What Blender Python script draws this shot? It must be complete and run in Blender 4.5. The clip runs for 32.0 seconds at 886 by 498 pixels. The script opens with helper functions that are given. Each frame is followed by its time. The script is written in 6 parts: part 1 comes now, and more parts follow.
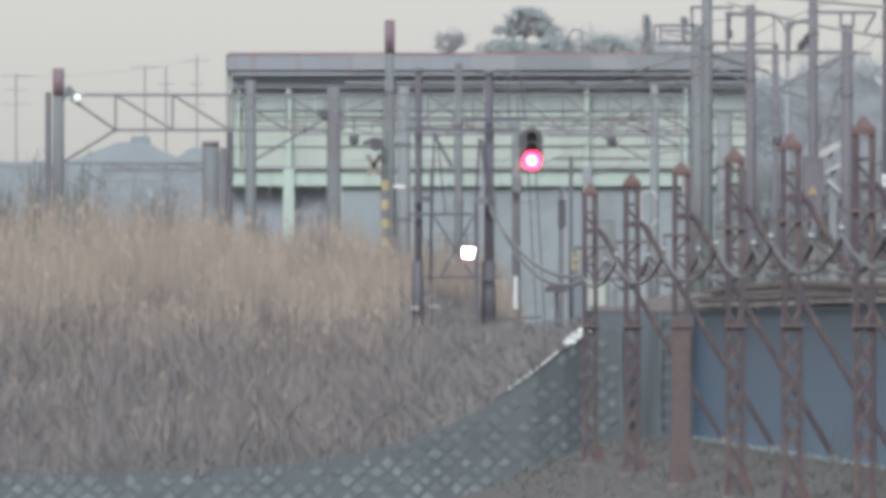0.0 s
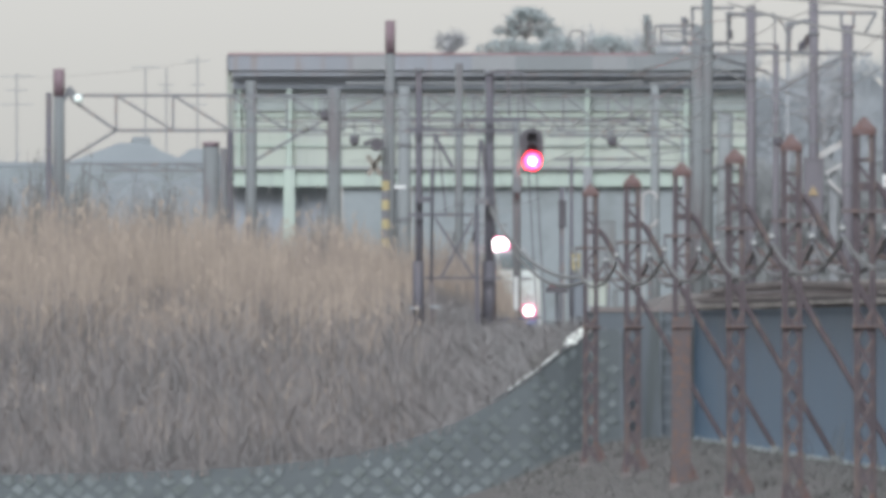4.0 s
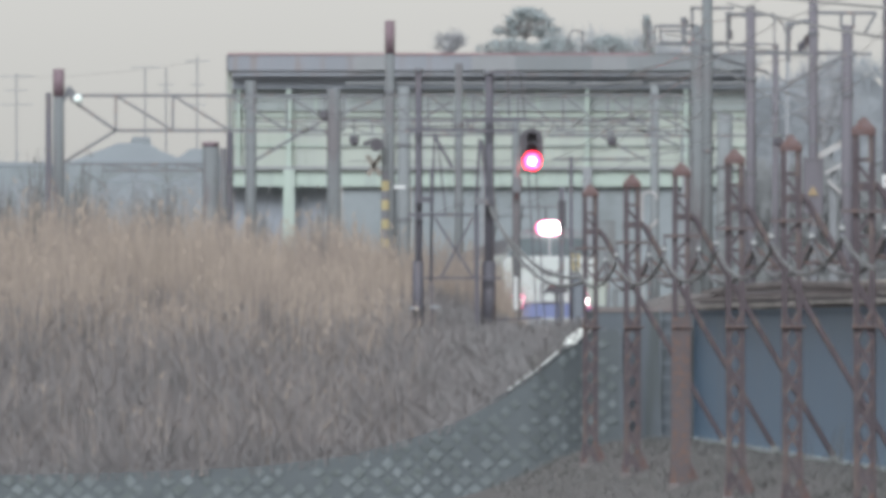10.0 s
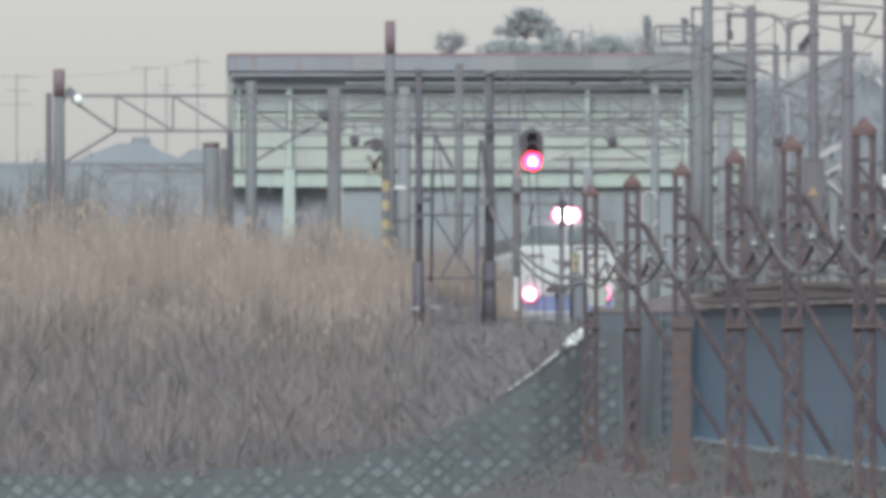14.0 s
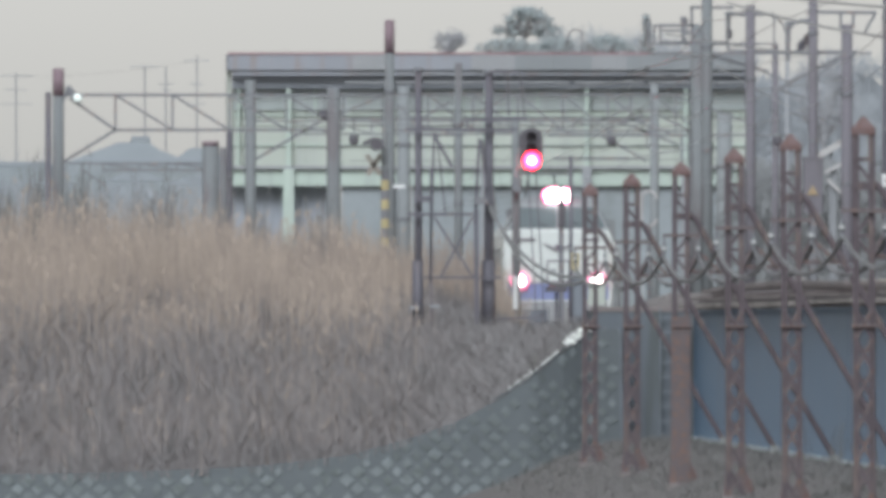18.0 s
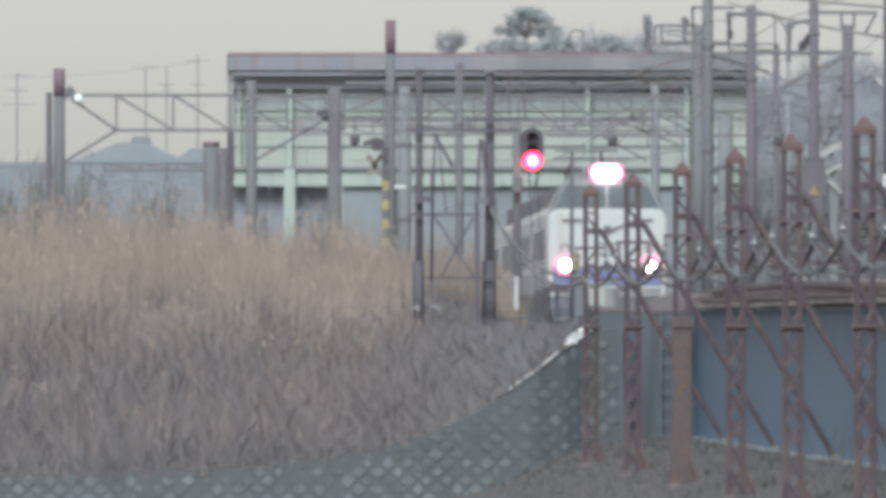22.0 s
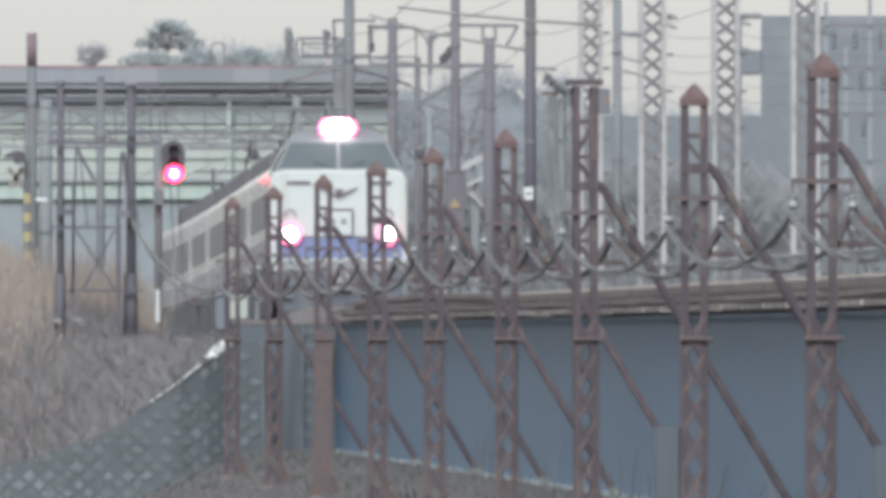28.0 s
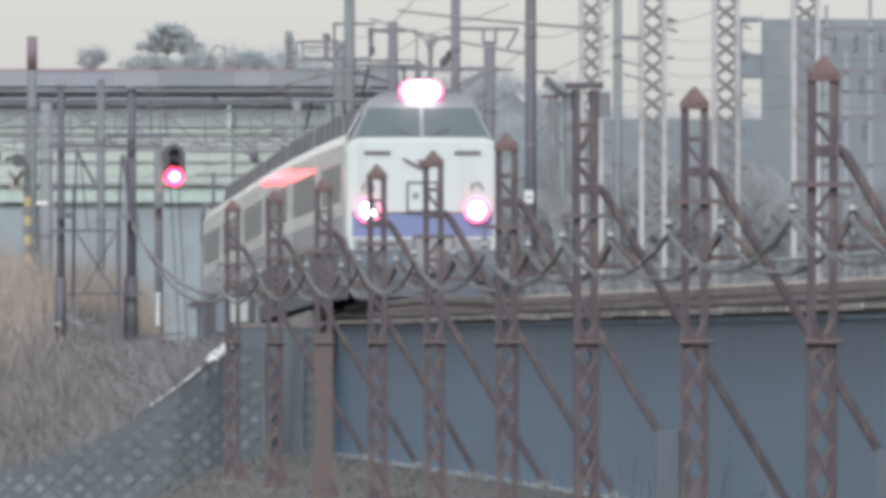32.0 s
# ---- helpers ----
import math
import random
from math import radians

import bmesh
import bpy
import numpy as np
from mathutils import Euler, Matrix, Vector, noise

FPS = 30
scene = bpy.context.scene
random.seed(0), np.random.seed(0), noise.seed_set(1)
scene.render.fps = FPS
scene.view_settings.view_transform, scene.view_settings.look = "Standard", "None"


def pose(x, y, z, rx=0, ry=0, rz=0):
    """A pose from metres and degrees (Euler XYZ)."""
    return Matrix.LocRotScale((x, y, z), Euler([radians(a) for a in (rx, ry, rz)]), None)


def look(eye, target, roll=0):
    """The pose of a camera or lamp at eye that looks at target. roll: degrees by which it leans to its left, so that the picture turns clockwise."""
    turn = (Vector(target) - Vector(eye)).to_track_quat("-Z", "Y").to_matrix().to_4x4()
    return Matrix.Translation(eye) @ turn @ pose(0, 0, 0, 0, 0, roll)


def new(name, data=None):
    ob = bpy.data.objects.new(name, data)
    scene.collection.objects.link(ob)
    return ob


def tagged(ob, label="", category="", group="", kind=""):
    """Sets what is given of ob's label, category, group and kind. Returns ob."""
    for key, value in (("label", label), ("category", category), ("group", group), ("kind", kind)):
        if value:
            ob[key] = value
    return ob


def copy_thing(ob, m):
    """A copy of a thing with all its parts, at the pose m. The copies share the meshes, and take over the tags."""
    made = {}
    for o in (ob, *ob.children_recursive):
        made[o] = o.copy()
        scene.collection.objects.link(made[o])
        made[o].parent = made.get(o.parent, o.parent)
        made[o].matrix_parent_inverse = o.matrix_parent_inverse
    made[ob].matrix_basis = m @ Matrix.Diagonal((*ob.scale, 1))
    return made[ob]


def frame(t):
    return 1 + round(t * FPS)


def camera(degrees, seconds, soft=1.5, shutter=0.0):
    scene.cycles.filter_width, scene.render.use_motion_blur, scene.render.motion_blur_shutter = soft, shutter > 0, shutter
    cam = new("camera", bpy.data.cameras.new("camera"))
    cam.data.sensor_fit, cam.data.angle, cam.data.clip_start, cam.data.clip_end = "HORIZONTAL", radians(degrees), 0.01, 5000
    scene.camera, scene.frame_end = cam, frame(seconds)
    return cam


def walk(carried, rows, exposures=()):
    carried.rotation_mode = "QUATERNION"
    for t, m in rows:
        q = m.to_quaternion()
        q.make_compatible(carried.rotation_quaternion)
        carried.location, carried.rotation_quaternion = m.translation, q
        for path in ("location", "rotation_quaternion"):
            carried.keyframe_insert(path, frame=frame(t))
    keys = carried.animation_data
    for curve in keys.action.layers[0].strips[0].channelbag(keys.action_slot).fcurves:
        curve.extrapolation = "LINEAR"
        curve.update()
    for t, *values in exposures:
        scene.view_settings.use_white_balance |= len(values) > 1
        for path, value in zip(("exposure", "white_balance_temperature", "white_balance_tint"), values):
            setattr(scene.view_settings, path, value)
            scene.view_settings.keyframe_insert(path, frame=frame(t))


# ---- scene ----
# A long tele lens on a tripod by a river bank: a train comes over a crossover and up to a girder bridge.
# x to the right across the line, y along the bridge away from the tripod, z up.
EYE = (0.0, 0.0, 2.6)
cam = camera(2.0, 32.0, soft=5.0)
# seconds, bearing to the right of the bridge line, tilt; degrees
AIM = [
    (0, 1.0031, 0.1780), (1, 1.0001, 0.1780), (2, 1.0001, 0.1780), (3, 1.0020, 0.1770), (3.5, 1.0020, 0.1780),
    (5.5, 1.0020, 0.1799), (6, 1.0047, 0.1779), (7, 1.0014, 0.1779), (8, 1.0001, 0.1792), (9, 1.0001, 0.1799),
    (10, 1.0027, 0.1792), (11, 1.0001, 0.1779), (12, 1.0007, 0.1779), (13, 1.0001, 0.1779), (14, 1.0020, 0.1799),
    (14.5, 1.0001, 0.1779), (16.5, 0.9988, 0.1799), (17, 1.0001, 0.1799), (18, 1.0034, 0.1779), (19, 1.0060, 0.1779),
    (20, 1.0020, 0.1779), (21, 1.0020, 0.1799), (22, 1.0014, 0.1785), (22.5, 1.0066, 0.1799), (23, 1.0925, 0.1838),
    (23.5, 1.2507, 0.1948), (24, 1.5747, 0.2052), (24.5, 1.6274, 0.2092), (25, 1.6749, 0.2130), (25.5, 1.8675, 0.2143),
    (26, 1.8115, 0.2046), (26.5, 1.8089, 0.2092), (28.5, 1.8115, 0.2072), (29, 1.8070, 0.2085), (30, 1.8089, 0.2092),
    (31, 1.8109, 0.2072), (32, 1.8103, 0.2150),
]
walk(cam, [(t, pose(*EYE, 90 + tilt, 0, -pan)) for t, pan, tilt in AIM],
     [(0, 0.56), (3.5, 0.56), (8, 0.51), (22, 0.47), (24, 0.51), (26, 0.64), (29, 0.64), (32, 0.60)])

# ---- light ----
SUN_UP, SUN_ROUND = 40, 192
world = bpy.data.worlds.new("overcast_sky")
scene.world = world
world.use_nodes = True
wn, wl = world.node_tree.nodes, world.node_tree.links
sky = wn.new("ShaderNodeTexSky")
sky.sky_type, sky.sun_disc = "NISHITA", False
sky.sun_elevation, sky.sun_rotation = radians(SUN_UP), radians(SUN_ROUND)
sky.air_density, sky.dust_density, sky.ozone_density = 1.0, 1.0, 1.0
grey = wn.new("ShaderNodeHueSaturation")
grey.inputs["Saturation"].default_value = 0.15
wl.new(sky.outputs[0], grey.inputs["Color"])
wl.new(grey.outputs[0], wn["Background"].inputs[0])
wn["Background"].inputs[1].default_value = 0.091
sun = new("sun", bpy.data.lights.new("sun", "SUN"))
sun.data.energy, sun.data.angle, sun.data.color = 2.45, radians(30), (0.91, 0.97, 1.06)
toward = Vector((math.sin(radians(SUN_ROUND)) * math.cos(radians(SUN_UP)), math.cos(radians(SUN_ROUND)) * math.cos(radians(SUN_UP)), math.sin(radians(SUN_UP))))
sun.matrix_world = look(toward * 500, (0, 0, 0))

# ---- places ----
F = 44915.0  # one metre at F metres


def sight(a, b, d):
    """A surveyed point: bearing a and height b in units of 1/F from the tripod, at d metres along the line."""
    return Vector(((a + 1) * d / F, d, EYE[2] + (581 - b) * d / F))


def smooth(u):
    u = min(1.0, max(0.0, u))
    return u * u * (3 - 2 * u)


RAIL_Y = [-400, 400, 455, 488, 530, 571, 613, 668, 750, 806, 847, 930, 1100, 3000]
RAIL_Z = [3.28, 3.30, 3.44, 3.47, 3.27, 2.87, 2.46, 2.17, 1.80, 1.66, 1.55, 1.28, 1.0, 1.0]


def rail_z(y):
    return float(np.mean([np.interp(y + k, RAIL_Y, RAIL_Z) for k in (-24, -12, 0, 12, 24)]))


def track_x(y):
    """The train's way: the far road, the crossover, then the near road over the bridge."""
    return 15.03 - 0.08 * smooth((y - 500) / 50) * (1 - smooth((y - 590) / 60)) + 2.17 * smooth((y - 700) / 62)


# upper edge of the stone slope, from the abutment out along the bank
SLOPE_TOP = [tuple(sight(a, b, d)) for a, b, d in
             ((1097, 582, 513.9), (1052, 586, 513.6), (1000, 622, 512.7), (950, 662, 512), (890, 704, 511.5), (820, 742, 511), (740, 772, 510.5), (620, 806, 510), (450, 826, 509.5), (200, 836, 509), (-120, 842, 508.5), (-700, 846, 507.5))]
EDGE_X, EDGE_Y, EDGE_Z = [[p[k] for p in reversed(SLOPE_TOP)] for k in range(3)]


def ground_z(x, y, back=-0.3):
    ey, ez = float(np.interp(x, EDGE_X, EDGE_Y)), float(np.interp(x, EDGE_X, EDGE_Z))
    bed = rail_z(y) - 0.75
    low = -0.9 + 1.25 * smooth((x - 8.6) / 4.2)
    if y < ey + back or (x > 12.45 and y < 517):
        return low
    bank = ez - 0.1 + (3.05 - ez) * smooth((y - ey) / 64)
    z = bank + (bed - bank) * smooth((y - 580) / 60)
    return z + (bed - z) * smooth((x - 9.5) / 3.0) * smooth((y - 508) / 10)

# ---- materials ----
def paint(name, color, rough=0.7, metal=0.0, vary=0.25, grain=3.0, fine=40.0, bump=0.3, stain=None, stain_amount=0.35, streak=False, pieces=0.0):
    """A surface with blotches, fine grain and, if given, stains of a second colour; pieces varies it from object to object."""
    m = bpy.data.materials.new(name)
    m.use_nodes = True
    n, l = m.node_tree.nodes, m.node_tree.links
    b = n["Principled BSDF"]
    co = n.new("ShaderNodeTexCoord")
    mp = n.new("ShaderNodeMapping")
    mp.inputs["Scale"].default_value = (1, 1, 0.12) if streak else (1, 1, 1)
    l.new(co.outputs["Object"], mp.inputs[0])
    big = n.new("ShaderNodeTexNoise")
    big.inputs["Scale"].default_value, big.inputs["Detail"].default_value = grain, 6
    small = n.new("ShaderNodeTexNoise")
    small.inputs["Scale"].default_value, small.inputs["Detail"].default_value = fine, 4
    for tex in (big, small):
        l.new(mp.outputs[0], tex.inputs["Vector"])
    dark = [c * (1 - vary) for c in color]
    light = [min(1, c * (1 + vary)) for c in color]
    mix = n.new("ShaderNodeMix")
    mix.data_type = "RGBA"
    mix.inputs[6].default_value, mix.inputs[7].default_value = (*dark, 1), (*light, 1)
    add = n.new("ShaderNodeMath")
    add.operation = "MULTIPLY_ADD"
    add.inputs[1].default_value = 0.45
    l.new(small.outputs[0], add.inputs[0])
    half = n.new("ShaderNodeMath")
    half.operation = "MULTIPLY"
    half.inputs[1].default_value = 0.6
    l.new(big.outputs[0], half.inputs[0])
    l.new(half.outputs[0], add.inputs[2])
    last = add
    if pieces:
        info = n.new("ShaderNodeObjectInfo")
        geo = n.new("ShaderNodeNewGeometry")
        per = n.new("ShaderNodeMath")
        per.operation = "ADD"
        l.new(info.outputs["Random"], per.inputs[0])
        l.new(geo.outputs["Random Per Island"], per.inputs[1])
        off = n.new("ShaderNodeMath")
        off.operation = "MULTIPLY_ADD"
        off.inputs[1].default_value, off.inputs[2].default_value = pieces, -pieces * 0.9
        l.new(per.outputs[0], off.inputs[0])
        tot = n.new("ShaderNodeMath")
        tot.operation, tot.use_clamp = "ADD", True
        l.new(off.outputs[0], tot.inputs[0])
        l.new(add.outputs[0], tot.inputs[1])
        last = tot
    l.new(last.outputs[0], mix.inputs[0])
    out = mix.outputs[2]
    if stain:
        tex = n.new("ShaderNodeTexNoise")
        tex.inputs["Scale"].default_value, tex.inputs["Detail"].default_value = grain * 2.3, 8
        l.new(mp.outputs[0], tex.inputs["Vector"])
        ramp = n.new("ShaderNodeValToRGB")
        ramp.color_ramp.elements[0].position = 0.62 - stain_amount * 0.4
        ramp.color_ramp.elements[1].position = 0.74 - stain_amount * 0.3
        l.new(tex.outputs[0], ramp.inputs[0])
        over = n.new("ShaderNodeMix")
        over.data_type = "RGBA"
        over.inputs[7].default_value = (*stain, 1)
        l.new(ramp.outputs[0], over.inputs[0])
        l.new(out, over.inputs[6])
        out = over.outputs[2]
    l.new(out, b.inputs["Base Color"])
    b.inputs["Roughness"].default_value, b.inputs["Metallic"].default_value = rough, metal
    if bump:
        bp = n.new("ShaderNodeBump")
        bp.inputs["Strength"].default_value, bp.inputs["Distance"].default_value = bump, min(0.02, 0.25 / fine)
        l.new(small.outputs[0], bp.inputs["Height"])
        l.new(bp.outputs[0], b.inputs["Normal"])
    return m


def glow(name, color, strength):
    m = bpy.data.materials.new(name)
    m.use_nodes = True
    b = m.node_tree.nodes["Principled BSDF"]
    b.inputs["Base Color"].default_value = (*color, 1)
    b.inputs["Emission Color"].default_value = (*color, 1)
    b.inputs["Emission Strength"].default_value = strength
    b.inputs["Roughness"].default_value = 0.3
    return m


RUST = paint("rusted_steel", (0.078, 0.063, 0.069), 0.85, 0.1, 0.45, 5, 60, 0.5, (0.145, 0.112, 0.098), 0.2, True, 0.25)
RUST_DARK = paint("dark_rusted_steel", (0.108, 0.09, 0.091), 0.85, 0.1, 0.3, 5, 60, 0.4, (0.16, 0.10, 0.08), 0.3)
RUST_CAP = paint("red_rust_cap", (0.118, 0.082, 0.08), 0.85, 0.0, 0.35, 6, 60, 0.5, (0.11, 0.06, 0.05), 0.35)
BLUE_STEEL = paint("blue_girder_paint", (0.102, 0.172, 0.255), 0.55, 0.0, 0.10, 0.25, 9, 0.1, (0.13, 0.16, 0.2), 0.1, True)
BLUE_EDGE = paint("pale_blue_flange", (0.42, 0.47, 0.47), 0.6, 0.0, 0.2, 2, 20, 0.2)
CONCRETE = paint("weathered_concrete", (0.33, 0.335, 0.33), 0.9, 0.0, 0.18, 1.4, 25, 0.3, (0.2, 0.21, 0.2), 0.2)
CONCRETE_DARK = paint("dark_blue_grey_concrete", (0.15, 0.17, 0.185), 0.9, 0.0, 0.25, 1.2, 18, 0.3, (0.1, 0.11, 0.1), 0.3, True)
ABUTMENT = paint("dark_streaked_concrete", (0.098, 0.112, 0.125), 0.85, 0.0, 0.3, 1.2, 18, 0.3, (0.08, 0.09, 0.092), 0.35, True)
POLE = paint("pole_concrete", (0.152, 0.164, 0.166), 0.85, 0.0, 0.2, 1.5, 30, 0.2, (0.125, 0.115, 0.118), 0.28, True)
POLE_PALE = paint("pale_pole_concrete", (0.19, 0.205, 0.208), 0.85, 0.0, 0.16, 1.5, 30, 0.2, (0.165, 0.17, 0.168), 0.25, True)
POLE_DARK = paint("dark_pole_steel", (0.104, 0.10, 0.116), 0.7, 0.2, 0.2, 2, 30, 0.2, (0.14, 0.118, 0.115), 0.18, True)
POLE_MAUVE = paint("mauve_grey_pole_concrete", (0.14, 0.132, 0.146), 0.85, 0.0, 0.2, 1.5, 30, 0.2, (0.118, 0.11, 0.115), 0.25, True)
POLE_CAP = paint("purple_brown_pole_paint", (0.17, 0.12, 0.135), 0.7, 0.0, 0.15, 3, 30, 0.2)
STEEL = paint("galvanised_steel", (0.24, 0.25, 0.26), 0.6, 0.2, 0.15, 3, 40, 0.2)
STEEL_GREY = paint("grey_truss_steel", (0.15, 0.155, 0.165), 0.7, 0.1, 0.15, 3, 40, 0.2, (0.2, 0.15, 0.13), 0.2)
WHITE_STEEL = paint("white_tower_steel", (0.35, 0.345, 0.335), 0.7, 0.0, 0.2, 0.7, 30, 0.2, (0.27, 0.255, 0.24), 0.3)
LATTICE = paint("grey_lattice_steel", (0.165, 0.158, 0.163), 0.7, 0.0, 0.2, 1.0, 30, 0.2, (0.14, 0.13, 0.13), 0.25)
BLACK = paint("black_metal", (0.07, 0.064, 0.072), 0.6, 0.0, 0.3, 8, 60, 0.2)
NETTING = paint("silvery_netting", (0.34, 0.365, 0.385), 0.6, 0.0, 0.25, 2, 20, 0.1)
THICKET = paint("bare_winter_thicket", (0.215, 0.224, 0.226), 0.95, 0.0, 0.2, 0.15, 5, 0.0, None, 0, False, 0.2)
CABLE = paint("grey_cable_sheath", (0.155, 0.16, 0.16), 0.55, 0.0, 0.5, 1.5, 60, 0.3, (0.24, 0.245, 0.24), 0.25)
CABLE_DARK = paint("dark_cable_sheath", (0.115, 0.115, 0.12), 0.55, 0.0, 0.35, 2.5, 60, 0.3, (0.16, 0.16, 0.16), 0.25)
WEED = paint("dark_dead_weed", (0.125, 0.122, 0.118), 0.95, 0.0, 0.25, 0.4, 6, 0.0, (0.10, 0.105, 0.095), 0.3, False, 0.4)
# bright, strongly varied colour: sunlight on the sill is painted in
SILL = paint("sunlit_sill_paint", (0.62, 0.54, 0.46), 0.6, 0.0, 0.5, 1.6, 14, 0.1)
WIRE = paint("copper_wire", (0.2, 0.205, 0.21), 0.35, 0.6, 0.2, 2, 50, 0.0)
PORCELAIN = paint("white_porcelain", (0.33, 0.34, 0.33), 0.35, 0.0, 0.2, 8, 60, 0.1)
TIMBER = paint("grey_brown_timber", (0.185, 0.162, 0.155), 0.9, 0.0, 0.35, 0.9, 30, 0.4, (0.135, 0.122, 0.12), 0.3, False, 0.5)
PLANK_PALE = paint("bleached_timber", (0.25, 0.228, 0.207), 0.9, 0.0, 0.35, 0.8, 30, 0.4, (0.14, 0.128, 0.122), 0.3, False, 0.7)
SLEEPER = paint("dark_creosoted_timber", (0.125, 0.115, 0.115), 0.9, 0.0, 0.3, 2.5, 30, 0.4)
RAIL_STEEL = paint("rail_steel", (0.12, 0.10, 0.097), 0.6, 0.1, 0.2, 3, 40, 0.2)
BALLAST = paint("ballast", (0.165, 0.153, 0.147), 0.95, 0.0, 0.4, 2.0, 25, 1.0)
STONE = paint("diamond_stone_block", (0.104, 0.117, 0.118), 0.95, 0.0, 0.45, 1.1, 35, 0.6, (0.09, 0.103, 0.099), 0.35, False, 0.5)
MORTAR = paint("dark_stone_joint", (0.088, 0.099, 0.103), 0.95, 0.0, 0.3, 1.2, 35, 0.5)
SOIL = paint("dry_grass_soil", (0.115, 0.106, 0.103), 0.95, 0.0, 0.3, 0.5, 8, 0.6, (0.10, 0.10, 0.085), 0.3)
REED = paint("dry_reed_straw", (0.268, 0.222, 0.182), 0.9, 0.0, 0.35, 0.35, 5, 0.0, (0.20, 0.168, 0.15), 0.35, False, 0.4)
# greys of the lower reeds: haze and shade put into the straw colour
REED_MID = paint("haze_shaded_reed", (0.168, 0.153, 0.149), 0.9, 0.0, 0.3, 0.7, 4, 0.0, (0.135, 0.132, 0.128), 0.35, False, 0.28)
REED_LOW = paint("matted_grey_reed", (0.19, 0.18, 0.178), 0.9, 0.0, 0.2, 0.5, 4, 0.0, (0.165, 0.165, 0.162), 0.35, False, 0.15)
PLUME = paint("reed_plume", (0.26, 0.215, 0.175), 0.95, 0.0, 0.25, 0.4, 8, 0.0, None, 0, False, 0.5)
CABINET_BLUE = paint("dull_blue_grey_cabinet", (0.14, 0.158, 0.178), 0.6, 0.0, 0.15, 1.5, 14, 0.1)
SHED_GREEN = paint("pale_green_paint", (0.345, 0.41, 0.36), 0.7, 0.0, 0.12, 1, 12, 0.1, (0.31, 0.36, 0.325), 0.25, True)
SHED_WALL = paint("milky_green_panel", (0.345, 0.375, 0.33), 0.5, 0.0, 0.08, 0.5, 8, 0.05, (0.32, 0.345, 0.32), 0.2, True)
SHED_ROOF = paint("blue_grey_roof_sheet", (0.218, 0.23, 0.25), 0.7, 0.0, 0.15, 0.8, 10, 0.1, (0.22, 0.198, 0.198), 0.25, True)
SHED_PALE = paint("pale_corrugated_sheet", (0.25, 0.258, 0.262), 0.7, 0.0, 0.1, 1, 12, 0.1)
SHED_DARK = paint("dull_dark_roof_sheet", (0.198, 0.212, 0.217), 0.7, 0.0, 0.15, 0.8, 10, 0.1)
RED_EDGE = paint("faded_red_roof_edge", (0.27, 0.165, 0.175), 0.8, 0.0, 0.2, 2, 20, 0.2)
# wall green darkened: the shade below the eaves is in this colour
SHED_UPPER = paint("eaves_shade_panel", (0.285, 0.315, 0.305), 0.8, 0.0, 0.14, 0.6, 9, 0.1, (0.25, 0.275, 0.265), 0.3, True)
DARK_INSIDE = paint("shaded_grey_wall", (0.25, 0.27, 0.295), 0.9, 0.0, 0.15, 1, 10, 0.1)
# distance haze put into the base colours: far walls, roofs, woods and leaves
HAZE_WALL = paint("hazy_blue_plaster", (0.165, 0.18, 0.19), 0.9, 0.0, 0.2, 0.25, 5, 0.1, (0.20, 0.212, 0.218), 0.3)
HOUSE_WALL = paint("hazy_house_plaster", (0.235, 0.262, 0.27), 0.9, 0.0, 0.14, 0.3, 5, 0.1, (0.20, 0.222, 0.225), 0.3)
ROOF_FAR = paint("hazy_roof_tile", (0.225, 0.25, 0.262), 0.9, 0.0, 0.15, 0.3, 5, 0.2)
WOOD_FAR = paint("hazy_winter_wood", (0.26, 0.28, 0.295), 0.9, 0.0, 0.12, 0.5, 5, 0.0, None, 0, False, 0.3)
LEAF_FAR = paint("hazy_evergreen_leaf", (0.44, 0.47, 0.475), 0.9, 0.0, 0.10, 0.5, 5, 0.0, None, 0, False, 0.3)
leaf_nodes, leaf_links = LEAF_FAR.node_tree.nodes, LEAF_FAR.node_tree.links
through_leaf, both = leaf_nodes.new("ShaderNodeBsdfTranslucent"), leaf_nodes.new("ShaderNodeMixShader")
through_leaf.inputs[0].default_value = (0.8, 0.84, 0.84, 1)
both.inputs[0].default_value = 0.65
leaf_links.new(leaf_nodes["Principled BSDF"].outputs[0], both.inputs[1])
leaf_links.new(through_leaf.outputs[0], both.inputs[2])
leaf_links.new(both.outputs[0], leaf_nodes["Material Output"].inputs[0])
TWIG = paint("bare_twig", (0.30, 0.305, 0.315), 0.9, 0.0, 0.2, 2, 20, 0.0)
TRUNK = paint("bark", (0.2, 0.19, 0.185), 0.95, 0.0, 0.3, 3, 30, 0.5)
SIGN_YELLOW = paint("faded_sign_yellow", (0.30, 0.225, 0.13), 0.7, 0.0, 0.2, 4, 30, 0.1)
YELLOW = paint("yellow_paint", (0.36, 0.305, 0.16), 0.7, 0.0, 0.2, 4, 30, 0.1)
ORANGE = paint("faded_orange_paint", (0.24, 0.215, 0.185), 0.7, 0.0, 0.2, 4, 30, 0.1)
WHITE = paint("white_paint", (0.55, 0.56, 0.55), 0.6, 0.0, 0.08, 3, 30, 0.1)
LIME = paint("white_lime_crust", (0.78, 0.8, 0.76), 0.9, 0.0, 0.12, 5, 30, 0.4, (0.5, 0.5, 0.44), 0.2)
SIGNAL_RED = glow("lit_red_lens", (1.0, 0.008, 0.03), 27.0)
SIGNAL_CORE = glow("lit_red_core", (1.0, 0.4, 0.48), 16.0)
RED_GLASS = paint("red_glass", (0.16, 0.06, 0.065), 0.2, 0.0, 0.1, 3, 30, 0.0)
HEADLIGHT = glow("lit_headlight", (1.0, 0.87, 0.89), 18.0)
